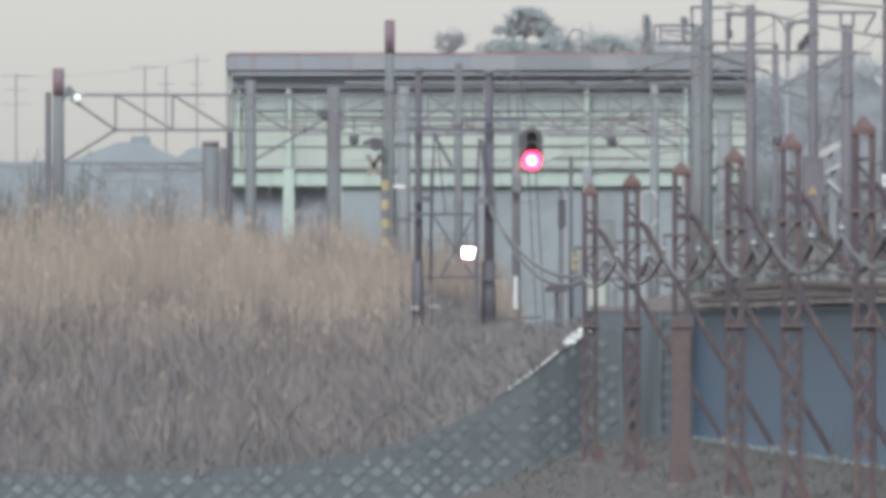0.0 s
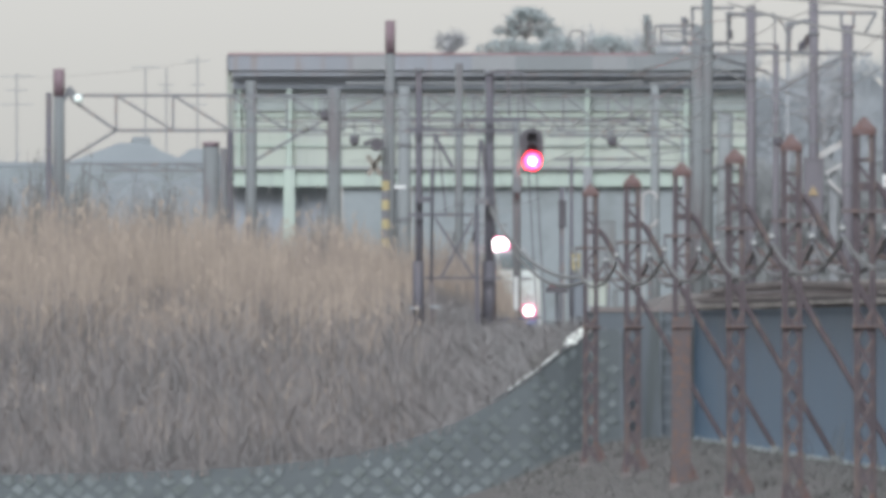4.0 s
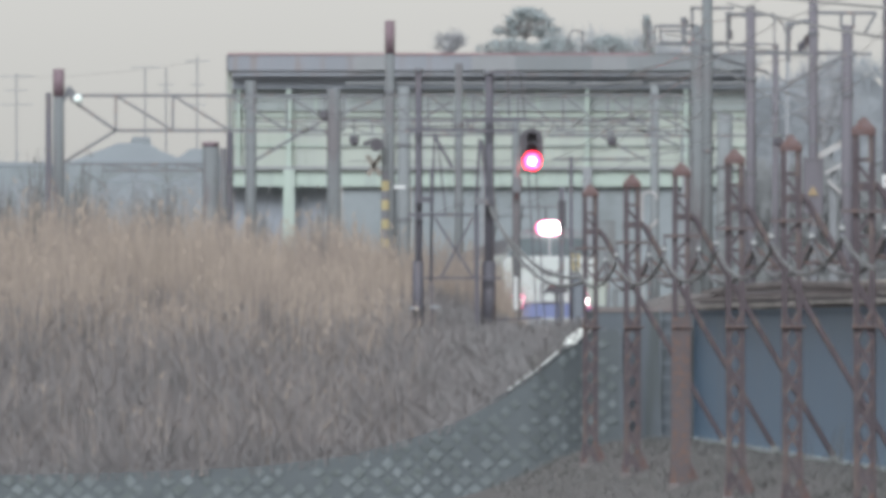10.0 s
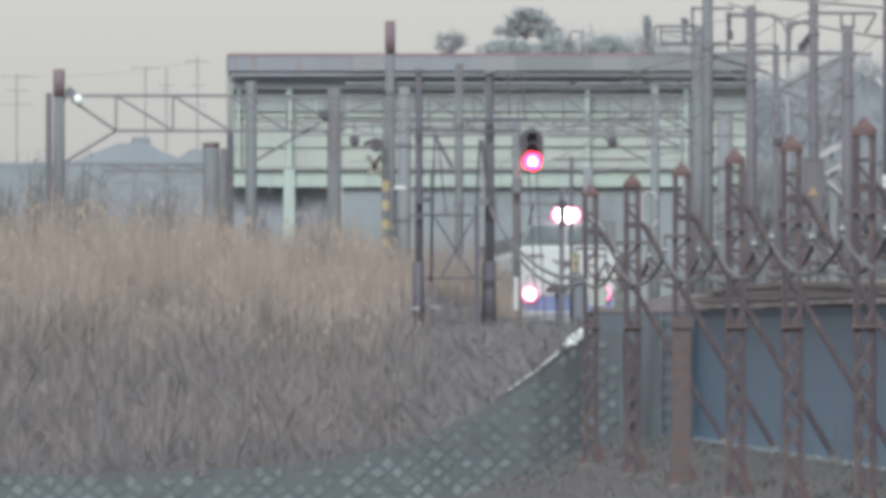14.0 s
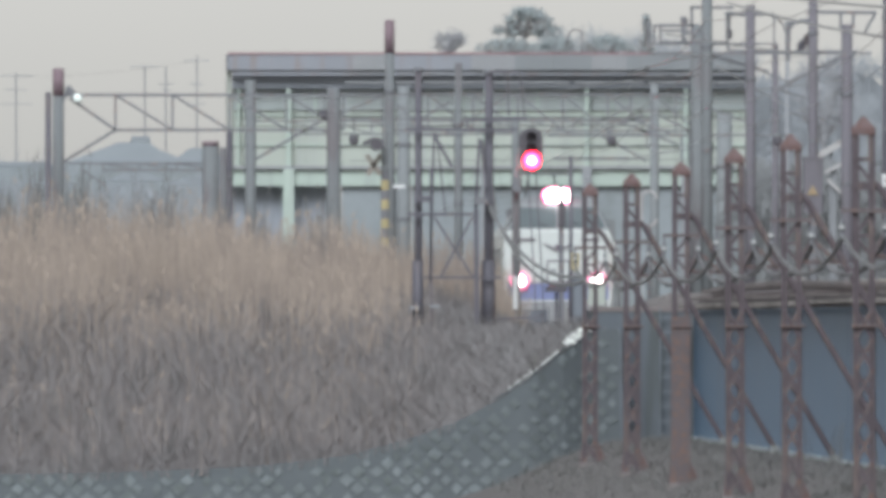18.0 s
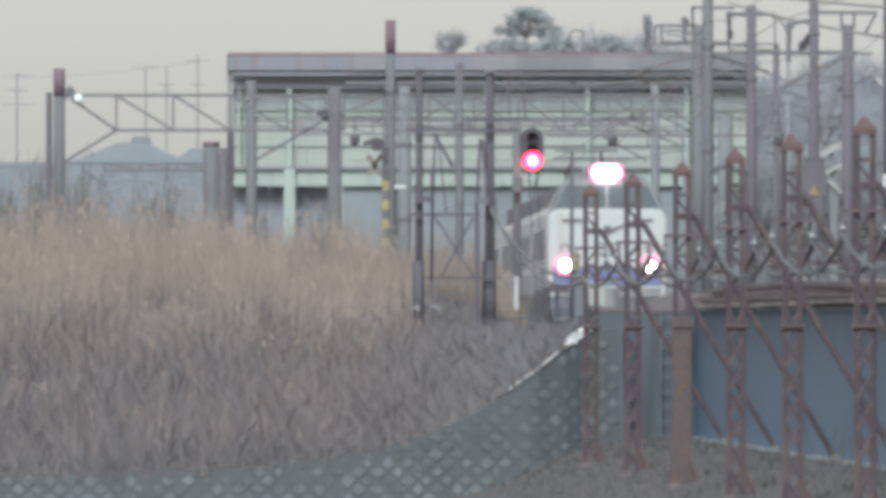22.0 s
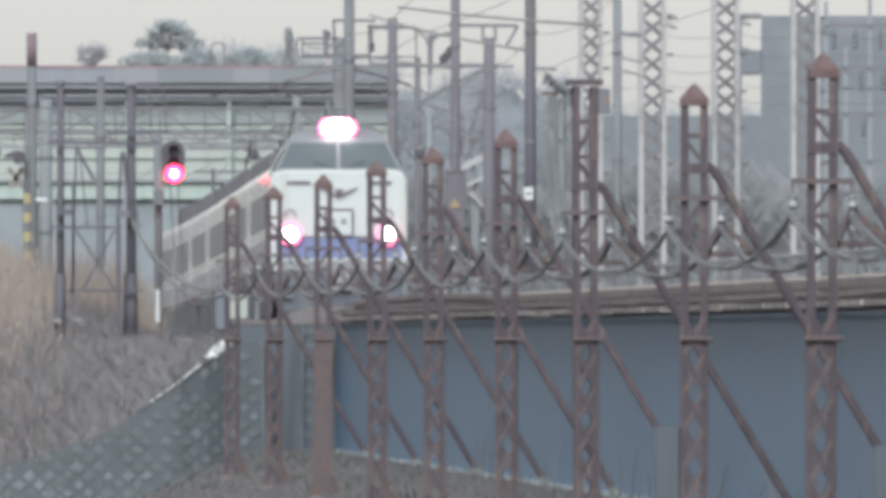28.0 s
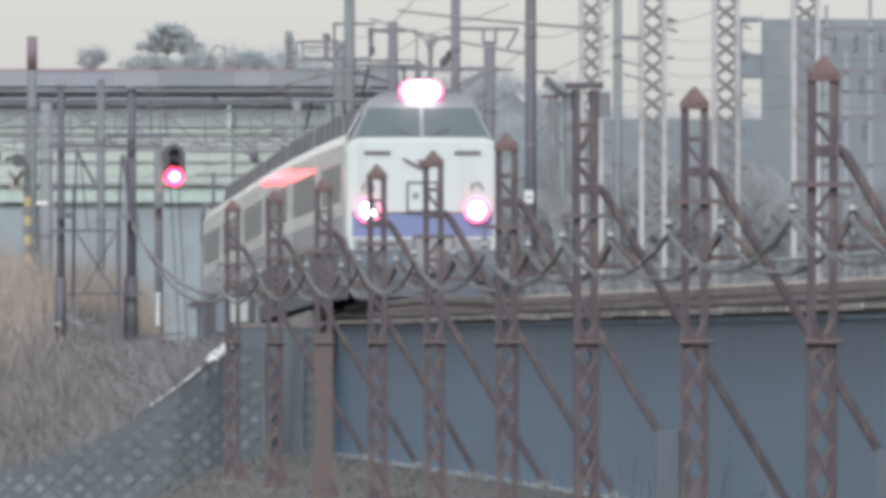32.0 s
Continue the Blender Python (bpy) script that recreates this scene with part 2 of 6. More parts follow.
# glow of the added rings that imitate the pink glare round the headlights
HEADLIGHT_HALO = glow("lamp_halo_glow", (1.0, 0.12, 0.33), 2.6)
LAMP_GLASS = paint("frosted_lamp_glass", (0.75, 0.82, 0.76), 0.3, 0.0, 0.05, 3, 30, 0.0)
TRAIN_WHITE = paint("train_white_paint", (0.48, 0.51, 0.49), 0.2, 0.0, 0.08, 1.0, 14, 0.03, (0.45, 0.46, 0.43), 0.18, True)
# darker copy of the train white: side shading and haze in the colour
TRAIN_SIDE = paint("shaded_train_side_paint", (0.37, 0.395, 0.38), 0.11, 0.0, 0.1, 1.0, 14, 0.03, (0.32, 0.33, 0.315), 0.3, True)
SIDE_GLASS = paint("pale_window_glass", (0.15, 0.162, 0.165), 0.4, 0.0, 0.2, 0.6, 3, 0.0)
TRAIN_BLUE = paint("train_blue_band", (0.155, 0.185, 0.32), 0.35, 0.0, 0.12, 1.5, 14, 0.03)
TRAIN_GREY = paint("train_grey_skirt", (0.21, 0.215, 0.22), 0.5, 0.0, 0.15, 1.5, 14, 0.1, (0.26, 0.25, 0.245), 0.25, True)
# slate colour that holds the haze-lifted shade below the train
TRAIN_SLATE = paint("hazy_shade_underbody", (0.10, 0.112, 0.13), 0.6, 0.0, 0.25, 1.5, 14, 0.1, (0.14, 0.14, 0.145), 0.25, True)
# front band's blue greyed, with the haze on the side in the colour
BAND_SIDE = paint("hazed_blue_band", (0.19, 0.208, 0.27), 0.3, 0.0, 0.12, 1.5, 14, 0.03, (0.24, 0.245, 0.255), 0.3, True)
TRAIN_CAB = paint("train_cab_grey", (0.20, 0.21, 0.215), 0.45, 0.0, 0.12, 1.5, 14, 0.1)
TRAIN_ROOF = paint("train_roof_grey", (0.15, 0.15, 0.16), 0.8, 0.0, 0.2, 1.5, 14, 0.2)
TRAIN_UNDER = paint("train_underframe", (0.16, 0.155, 0.165), 0.8, 0.1, 0.3, 2, 20, 0.2)
TRAIN_TRIM = paint("dark_trim", (0.12, 0.10, 0.12), 0.5, 0.0, 0.2, 4, 30, 0.0)
WINDOW_GLASS = paint("dark_window_glass", (0.105, 0.125, 0.13), 0.2, 0.0, 0.15, 0.6, 3, 0.0)


# ---- mesh tools ----
class Form:
    """Collects the faces of one mesh."""

    def __init__(self):
        self.v, self.f = [], []

    def add(self, verts, faces):
        k = len(self.v)
        self.v += [tuple(p) for p in verts]
        self.f += [tuple(i + k for i in f) for f in faces]
        return self

    def box(self, c, s, turn=None, chamfer=0.0):
        x, y, z = s[0] / 2, s[1] / 2, s[2] / 2
        e = min(chamfer, x * 0.9, y * 0.9)
        if e:
            ring = [(-x + e, -y), (x - e, -y), (x, -y + e), (x, y - e), (x - e, y), (-x + e, y), (-x, y - e), (-x, -y + e)]
        else:
            ring = [(-x, -y), (x, -y), (x, y), (-x, y)]
        k = len(ring)
        pts = [Vector((a, b, -z)) for a, b in ring] + [Vector((a, b, z)) for a, b in ring]
        if turn is not None:
            pts = [turn @ p for p in pts]
        pts = [p + Vector(c) for p in pts]
        faces = [tuple(range(k - 1, -1, -1)), tuple(range(k, 2 * k))] + [(i, (i + 1) % k, (i + 1) % k + k, i + k) for i in range(k)]
        return self.add(pts, faces)

    def tube(self, a, b, r, r2=None, n=8):
        a, b = Vector(a), Vector(b)
        r2 = r if r2 is None else r2
        q = (b - a).to_track_quat("Z", "Y")
        pts = []
        for p, rr in ((a, r), (b, r2)):
            pts += [p + q @ Vector((rr * math.cos(i * math.tau / n), rr * math.sin(i * math.tau / n), 0)) for i in range(n)]
        faces = [tuple(range(n - 1, -1, -1)), tuple(range(n, 2 * n))] + [(i, (i + 1) % n, (i + 1) % n + n, i + n) for i in range(n)]
        return self.add(pts, faces)

    def beam(self, a, b, w, h):
        """A bar of w across and h high from a to b."""
        a, b = Vector(a), Vector(b)
        d = b - a
        turn = d.to_track_quat("Y", "Z").to_matrix()
        return self.box((a + b) / 2, (w, d.length, h), turn)

    def chain(self, pts, r, n=6):
        pts = [Vector(p) for p in pts]
        rings = []
        for i, p in enumerate(pts):
            d = pts[min(i + 1, len(pts) - 1)] - pts[max(i - 1, 0)]
            q = d.to_track_quat("Z", "Y")
            rings += [p + q @ Vector((r * math.cos(j * math.tau / n), r * math.sin(j * math.tau / n), 0)) for j in range(n)]
        faces = []
        for i in range(len(pts) - 1):
            for j in range(n):
                faces.append((i * n + j, i * n + (j + 1) % n, (i + 1) * n + (j + 1) % n, (i + 1) * n + j))
        faces += [tuple(range(n - 1, -1, -1)), tuple(range((len(pts) - 1) * n, len(pts) * n))]
        return self.add(rings, faces)

    def loft(self, rings, closed=True, caps=True):
        n = len(rings[0])
        pts = [p for ring in rings for p in ring]
        faces = []
        for i in range(len(rings) - 1):
            for j in range(n if closed else n - 1):
                faces.append((i * n + j, i * n + (j + 1) % n, (i + 1) * n + (j + 1) % n, (i + 1) * n + j))
        if caps:
            faces += [tuple(range(n - 1, -1, -1)), tuple(range((len(rings) - 1) * n, len(rings) * n))]
        return self.add(pts, faces)

    def lathe(self, c, profile, n=16, axis="z"):
        rings = []
        for r, h in profile:
            ring = []
            for j in range(n):
                u, w = r * math.cos(j * math.tau / n), r * math.sin(j * math.tau / n)
                ring.append(Vector(c) + (Vector((u, w, h)) if axis == "z" else Vector((u, h, w))))
            rings.append(ring)
        return self.loft(rings)

    def mesh(self, name, material, smooth_faces=False):
        me = bpy.data.meshes.new(name)
        me.from_pydata(self.v, [], self.f)
        me.materials.append(material)
        if smooth_faces:
            me.polygons.foreach_set("use_smooth", [True] * len(me.polygons))
        me.update()
        return me


def part(name, form, material, parent=None, label="", soft=False, at=None):
    """One mesh object, under a thing or a part."""
    ob = new(name, form if isinstance(form, bpy.types.Mesh) else form.mesh(name, material, soft))
    ob.parent = parent
    if at is not None:
        ob.matrix_basis = at
    if label:
        ob["label"] = label
    return ob


def thing(name, at, label, category, group="", kind=""):
    """An empty at the base of a thing."""
    ob = new(name)
    ob.empty_display_size = 0.2
    ob.matrix_basis = at
    return tagged(ob, label, category, group, kind)


def sag(a, b, drop, n=10):
    a, b = Vector(a), Vector(b)
    return [a.lerp(b, i / n) - Vector((0, 0, drop * 4 * (i / n) * (1 - i / n))) for i in range(n + 1)]

# ---- ground, reed bank, bridge ----
def build_ground():
    xs = [-4500, -1500, -500, -200, -90, -50, -30] + [-20 + i for i in range(28)] + [8 + 0.4 * i for i in range(25)] + [18 + i for i in range(23)] + [50, 70, 110, 250, 600, 1500, 4500]
    ys = [-900, -200, 0, 150, 260, 330, 380] + [400 + 3 * i for i in range(75)] + [640, 680, 720, 760, 800, 860, 930, 1000, 1150, 1400, 1900, 3000, 4900]
    v = [(x, y, ground_z(x, y, 6.2) + 0.05 * noise.noise((x * 0.4, y * 0.2, 0))) for y in ys for x in xs]
    w = len(xs)
    f = [(j * w + i, j * w + i + 1, (j + 1) * w + i + 1, (j + 1) * w + i) for j in range(len(ys) - 1) for i in range(w - 1)]
    g = Form().add(v, f)
    ob = part("ground", g, SOIL, None, "", True)
    tagged(ob, "brown winter ground of a river bank and railway land", "ground", "", "structure")


def reed_field(name, count, y0, y1, x0, x1, tall, material, label, lean=0.16, blade=0.012, plume=0.0, plume_material=None, seed=1, edge=None, stem=None):
    """Dead reeds as many thin bent blades, taller ones with a feathery top."""
    rng = np.random.default_rng(seed)
    v, f, pv, pf = [], [], [], []
    for _ in range(count):
        y = y0 + (y1 - y0) * rng.random()
        x = x0 + (x1 - x0) * rng.random()
        share = edge(x, y) if edge else 1.0
        if rng.random() >= share:
            continue
        z = ground_z(x, y) - 0.05
        clump = 0.78 + 0.45 * noise.noise((x * 0.45, y * 0.11, 3.1)) + 0.25 * noise.noise((x * 1.7, y * 0.4, 8.0))
        h = tall * clump * (0.6 + 0.5 * rng.random()) * (0.6 + 0.4 * share) * (1 - 0.26 * smooth((x - 4.8) / 2.2))
        dx, dy = rng.normal(0, lean) * h, rng.normal(0, lean) * h
        bend = rng.normal(0, 0.1) * h
        w = blade * (0.6 + rng.random())
        k = len(v)
        for u in (0.0, 0.4, 0.75, 1.0):
            cx, cy, cz = x + dx * u * u + bend * u * (1 - u), y + dy * u * u, z + h * (u - 0.08 * u * u)
            ww = w * (1 - 0.75 * u)
            v += [(cx - ww, cy, cz), (cx + ww, cy + 0.3 * ww, cz)]
        f += [(k, k + 1, k + 3, k + 2), (k + 2, k + 3, k + 5, k + 4), (k + 4, k + 5, k + 7, k + 6)]
        if rng.random() < plume:
            tx, ty, tz = x + dx, y + dy, z + h * 0.92
            s = 1 if rng.random() < 0.5 else -1
            for q in range(4):
                a, b = 0.02 + 0.04 * q, 0.14 - 0.025 * q
                m = len(pv)
                ox = s * 0.012 * q
                sw = s if q % 2 else -s * 0.6
                pv += [(tx + ox - 0.016, ty, tz + a), (tx + ox + 0.016, ty, tz + a + 0.02), (tx + ox + sw * b * 0.3, ty + 0.03, tz + a + b * 0.9)]
                pf += [(m, m + 1, m + 2)]
    ob = part(name, Form().add(v, f), material)
    # lowest piece of each blade takes the colour with the shade in it
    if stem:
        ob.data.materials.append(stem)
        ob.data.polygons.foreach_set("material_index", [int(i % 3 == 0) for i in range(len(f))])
    tagged(ob, label, "reeds", "", "stuff")
    if pv:
        tip = part("reed_plumes", Form().add(pv, pf), plume_material)
        tagged(tip, "feathery pale brown plumes of dead reeds", "reeds", "", "stuff")


def slope_point(u, v):
    """u along the upper edge (0 to 1), v metres down the slope."""
    n = len(SLOPE_TOP) - 1
    i = min(int(u * n), n - 1)
    a, b = Vector(SLOPE_TOP[i]), Vector(SLOPE_TOP[i + 1])
    p = a.lerp(b, u * n - i)
    return p + Vector((0, -0.50, -0.86)) * v


def build_slope():
    base = thing("stone_slope", pose(0, 0, 0), "grey-green stone block slope below the reed bank", "slope", "", "structure")
    rings = [[slope_point(i / 60, v) + Vector((0, 0.012, -0.006)) for i in range(61)] for v in (0.0, 1.0, 2.2, 4.9)]
    back = Form()
    back.loft(rings, False, False)
    part("bedding", back, MORTAR, base)
    cope = Form()
    for i in range(5, 23):
        a, b = slope_point(i / 60, -0.05), slope_point((i + 0.94) / 60, -0.05)
        cope.beam(a, b, 0.06, 0.03)
    part("coping", cope, MORTAR, base)
    lime = Form()
    for a, b, w in ((12.0, 21.8, 0.016), (6.8, 10.4, 0.02)):
        for k in range(20):
            if random.random() < 0.3:
                continue
            u0, u1 = a + (b - a) * k / 20, a + (b - a) * (k + 0.97) / 20
            lime.beam(slope_point(u0 / 60, -0.10), slope_point(u1 / 60, -0.10), w * random.uniform(0.6, 1.8), 0.03)
    for _ in range(26):
        q = slope_point(random.uniform(6.6, 10.6) / 60, random.uniform(-0.26, -0.05))
        lime.box(q + Vector((0, 0.05, 0)), (random.uniform(0.06, 0.28), 0.1, random.uniform(0.012, 0.04)), Euler((0, random.uniform(-0.7, 0.1), 0)).to_matrix())
    part("lime_crust", lime, LIME, base, "white lime crust along the coping")
    # diamond blocks
    shape = Form()
    s = 0.16
    shape.add([(-s, 0, 0), (0, 0, -s), (s, 0, 0), (0, 0, s), (-s * 0.86, -0.007, 0), (0, -0.007, -s * 0.86), (s * 0.86, -0.007, 0), (0, -0.007, s * 0.86)],
              [(4, 5, 6, 7), (0, 1, 5, 4), (1, 2, 6, 5), (2, 3, 7, 6), (3, 0, 4, 7)])
    block = shape.mesh("stone", STONE)
    rest = Form()
    made = 0
    row, z = 0, 2.45
    while z > -1.3:
        x = -8.0 + (0.2 if row % 2 else 0.0)
        while x < 12.5:
            ey, ez = float(np.interp(x, EDGE_X, EDGE_Y)), float(np.interp(x, EDGE_X, EDGE_Z))
            if z < ez - 0.12 and random.random() < 0.88:
                face = lambda q, h: Vector((q, float(np.interp(q, EDGE_X, EDGE_Y)) - (float(np.interp(q, EDGE_X, EDGE_Z)) - h) * 0.58, h))
                p = face(x, z)
                e = (face(x + 0.15, z) - face(x - 0.15, z)).normalized()
                up = (face(x, z + 0.1) - p).normalized()
                out = up.cross(e).normalized()
                if out.y > 0:
                    out = -out
                m = Matrix((e, -out, up)).transposed().to_4x4()
                m.translation = p + out * random.uniform(0.0, 0.008) + e * random.uniform(-0.03, 0.03)
                m = m @ pose(0, 0, 0, random.uniform(-5, 5), random.uniform(-8, 8), random.uniform(-5, 5)) @ Matrix.Diagonal((random.uniform(0.62, 1.1), 1, random.uniform(0.62, 1.1), 1))
                if made < 300 and 5.5 < x < 11.2 and z > 0.0:
                    part("stone", block, STONE, base, "", False, m)
                    made += 1
                else:
                    rest.add([m @ Vector(w) for w in shape.v], shape.f)
            x += 0.40
        z -= 0.172
        row += 1
    rest_ob = part("stones", rest, STONE, base)
    rest_ob["kind"] = "stuff"


GIRDER_X, GIRDER_Y = 14.1, (205.0, 514.0)


def build_bridge():
    base = thing("girder_bridge", pose(0, 0, 0), "blue painted steel plate girder railway bridge on concrete supports", "bridge", "", "structure")
    top, low = 2.94, 0.37
    spans, n = 31.0, 10
    for k in range(n):
        y1 = GIRDER_Y[1] - k * spans
        y0 = y1 - spans + 0.012
        for x in (GIRDER_X, GIRDER_X + 1.9):
            girder = part("girder", Form().box((x, (y0 + y1) / 2, (top + low) / 2), (0.025, y1 - y0, top - low)), BLUE_STEEL, base)
            if x == GIRDER_X:
                part("top_flange", Form().box((x, (y0 + y1) / 2, top - 0.02), (0.4, y1 - y0, 0.05)), BLUE_STEEL, girder)
                part("bottom_flange", Form().box((x, (y0 + y1) / 2, low), (0.42, y1 - y0, 0.06)), BLUE_EDGE, girder)
        pier = Form().box((15.05, y0 - 0.03, -0.35), (3.4, 1.2, 1.35), None, 0.15)
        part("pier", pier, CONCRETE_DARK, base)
    # abutment with its wing
    ab = Form()
    ab.box((14.95, 516.4, 1.15), (5.9, 3.4, 3.6), None, 0.1)
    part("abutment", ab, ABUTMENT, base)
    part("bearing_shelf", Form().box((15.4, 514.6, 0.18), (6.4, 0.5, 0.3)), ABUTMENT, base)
    part("parapet_beam", Form().box((13.1, 514.8, 2.98), (2.2, 0.25, 0.1)), TIMBER, base)
    # iron ladder on the abutment face
    lad = part("ladder", Form().tube((13.42, 514.55, -0.2), (13.42, 514.55, 3.0), 0.02, None, 6).tube((13.74, 514.55, -0.2), (13.74, 514.55, 3.0), 0.02, None, 6), CONCRETE_DARK, base)
    for k in range(10):
        part("rung", Form().tube((13.42, 514.55, 0.1 + 0.3 * k), (13.74, 514.55, 0.1 + 0.3 * k), 0.012, None, 6), CONCRETE_DARK, lad)
    # cheek that closes the end of the stone slope
    side = [(513.95, 2.6), (514.68, 2.6), (514.68, -0.9), (511.9, -0.9)]
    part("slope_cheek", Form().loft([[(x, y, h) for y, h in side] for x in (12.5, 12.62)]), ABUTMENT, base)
    # deck: timbers, walkway, kerbs
    z = 3.0
    for k in range(10):
        y1 = GIRDER_Y[1] - k * spans
        y0 = y1 - spans + 0.05
        mid, ln = (y0 + y1) / 2, y1 - y0
        part("deck_edge", Form().box((14.25, mid, z + 0.02), (0.35, ln, 0.12)), RUST_DARK, base)
        part("cable_duct", Form().box((14.2, mid, z + 0.225), (0.10, ln, 0.035)), RUST_DARK, base)
        for q in range(5):
            cut, at = ln / 5, y0 + ln / 5 * (q + 0.5)
            part("walkway_board", Form().box((13.85, at, z + 0.03 + random.uniform(-0.015, 0.015)), (0.30, cut * random.uniform(0.86, 0.99), 0.06)), PLANK_PALE, base)
            part("kerb_timber", Form().box((14.05, at, z + 0.165 + random.uniform(-0.012, 0.012)), (0.12, cut * 0.985, 0.06)), TIMBER, base)
            part("guard_timber", Form().box((14.3, at, rail_z(at) - 0.03 + random.uniform(-0.012, 0.012)), (0.12, cut * 0.985, 0.09)), TIMBER, base)
            part("far_kerb", Form().box((16.9, at, z + 0.41 + random.uniform(-0.012, 0.012)), (0.16, cut * 0.985, 0.12)), TIMBER, base)
    ties = Form()
    y = GIRDER_Y[0]
    while y < GIRDER_Y[1]:
        ties.box((15.05, y, rail_z(y) - 0.25), (1.76, 0.2, 0.2))
        y += 0.6
    part("sleepers", ties, SLEEPER, base)
    base.children[-1]["kind"] = "stuff"
    # netting rail beyond the track
    step = spans / 40
    stake = Form().tube((0, 0, 0.3), (0, 0, 0.87), 0.018, None, 5).mesh("stake", STEEL)
    for k in range(10):
        y1 = GIRDER_Y[1] - k * spans
        net = Form()
        net.tube((17.0, y1, z + 0.86), (17.0, y1 - spans, z + 0.86), 0.022, None, 6)
        for j in range(24):
            a, b = y1 - j * spans / 24, y1 - (j + 1) * spans / 24
            net.beam((17.0, a, z + 0.52), (17.0, b, z + 0.85), 0.012, 0.026).beam((17.02, a, z + 0.85), (17.02, b, z + 0.52), 0.012, 0.026)
        netting = part("netting", net, NETTING, base)
        netting["kind"] = "stuff"
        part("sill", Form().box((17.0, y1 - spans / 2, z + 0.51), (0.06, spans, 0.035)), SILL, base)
        for j in range(0, 40, 4):
            part("stake", stake, STEEL, base, "", False, pose(17.0, y1 - j * step, z))


def build_tracks():
    for name, fx, lab in (("track_near", lambda y: 15.05, "near railway track"), ("track_far", lambda y: 19.0 if y < 600 else 19.0 - 1.8 * smooth((y - 600) / 80), "far railway track"), ("crossover", track_x, "crossover track")):
        ys = [205 + 6 * i for i in range(170)]
        if name == "crossover":
            ys = [y for y in ys if 690 < y < 775]
        if name == "track_far":
            ys = [y for y in ys if y > 520]
        base = thing(name, pose(0, 0, 0), "rusty steel rails of the " + lab + " on ballast", "track", "", "structure")
        for side in (-0.5335, 0.5335):
            rail = Form()
            for a, b in zip(ys, ys[1:]):
                za, zb = rail_z(a), rail_z(b)
                rail.beam((fx(a) + side, a, za - 0.075), (fx(b) + side, b, zb - 0.075), 0.065, 0.15)
            part("rail", rail, RAIL_STEEL, base)
        bed = Form()
        rings = []
        for y in [515.0] * (ys[0] < 514) + [q for q in ys if q > 518]:
            x, zz = fx(y), rail_z(y)
            low = 0.42 + 0.33 * smooth((y - 517) / 8)
            rings.append([(x - 1.42 - low, y, zz - low), (x - 1.42, y, zz - 0.025), (x + 1.42, y, zz - 0.025), (x + 1.42 + low, y, zz - low)])
        bed.loft(rings, False, True)
        part("ballast", bed, BALLAST, base)


build_ground()
build_bridge()
build_tracks()
build_slope()

# ---- the train ----
CAR = 20.5


def section(w, z0, z1, roof, n=7):
    """A car's outline: x, z, from the bottom on one side over the roof to the other."""
    h = w / 2
    pts = [(-h * 0.96, z0), (-h, z0 + 0.25), (-h, z0 + (z1 - z0) * 0.6), (-h, z1)]
    for i in range(1, n):
        a = math.pi * i / n
        pts.append((-h * math.cos(a), z1 + (roof - z1) * math.sin(a) ** 0.75))
    return pts + [(-x, z) for x, z in reversed(pts[:4])]


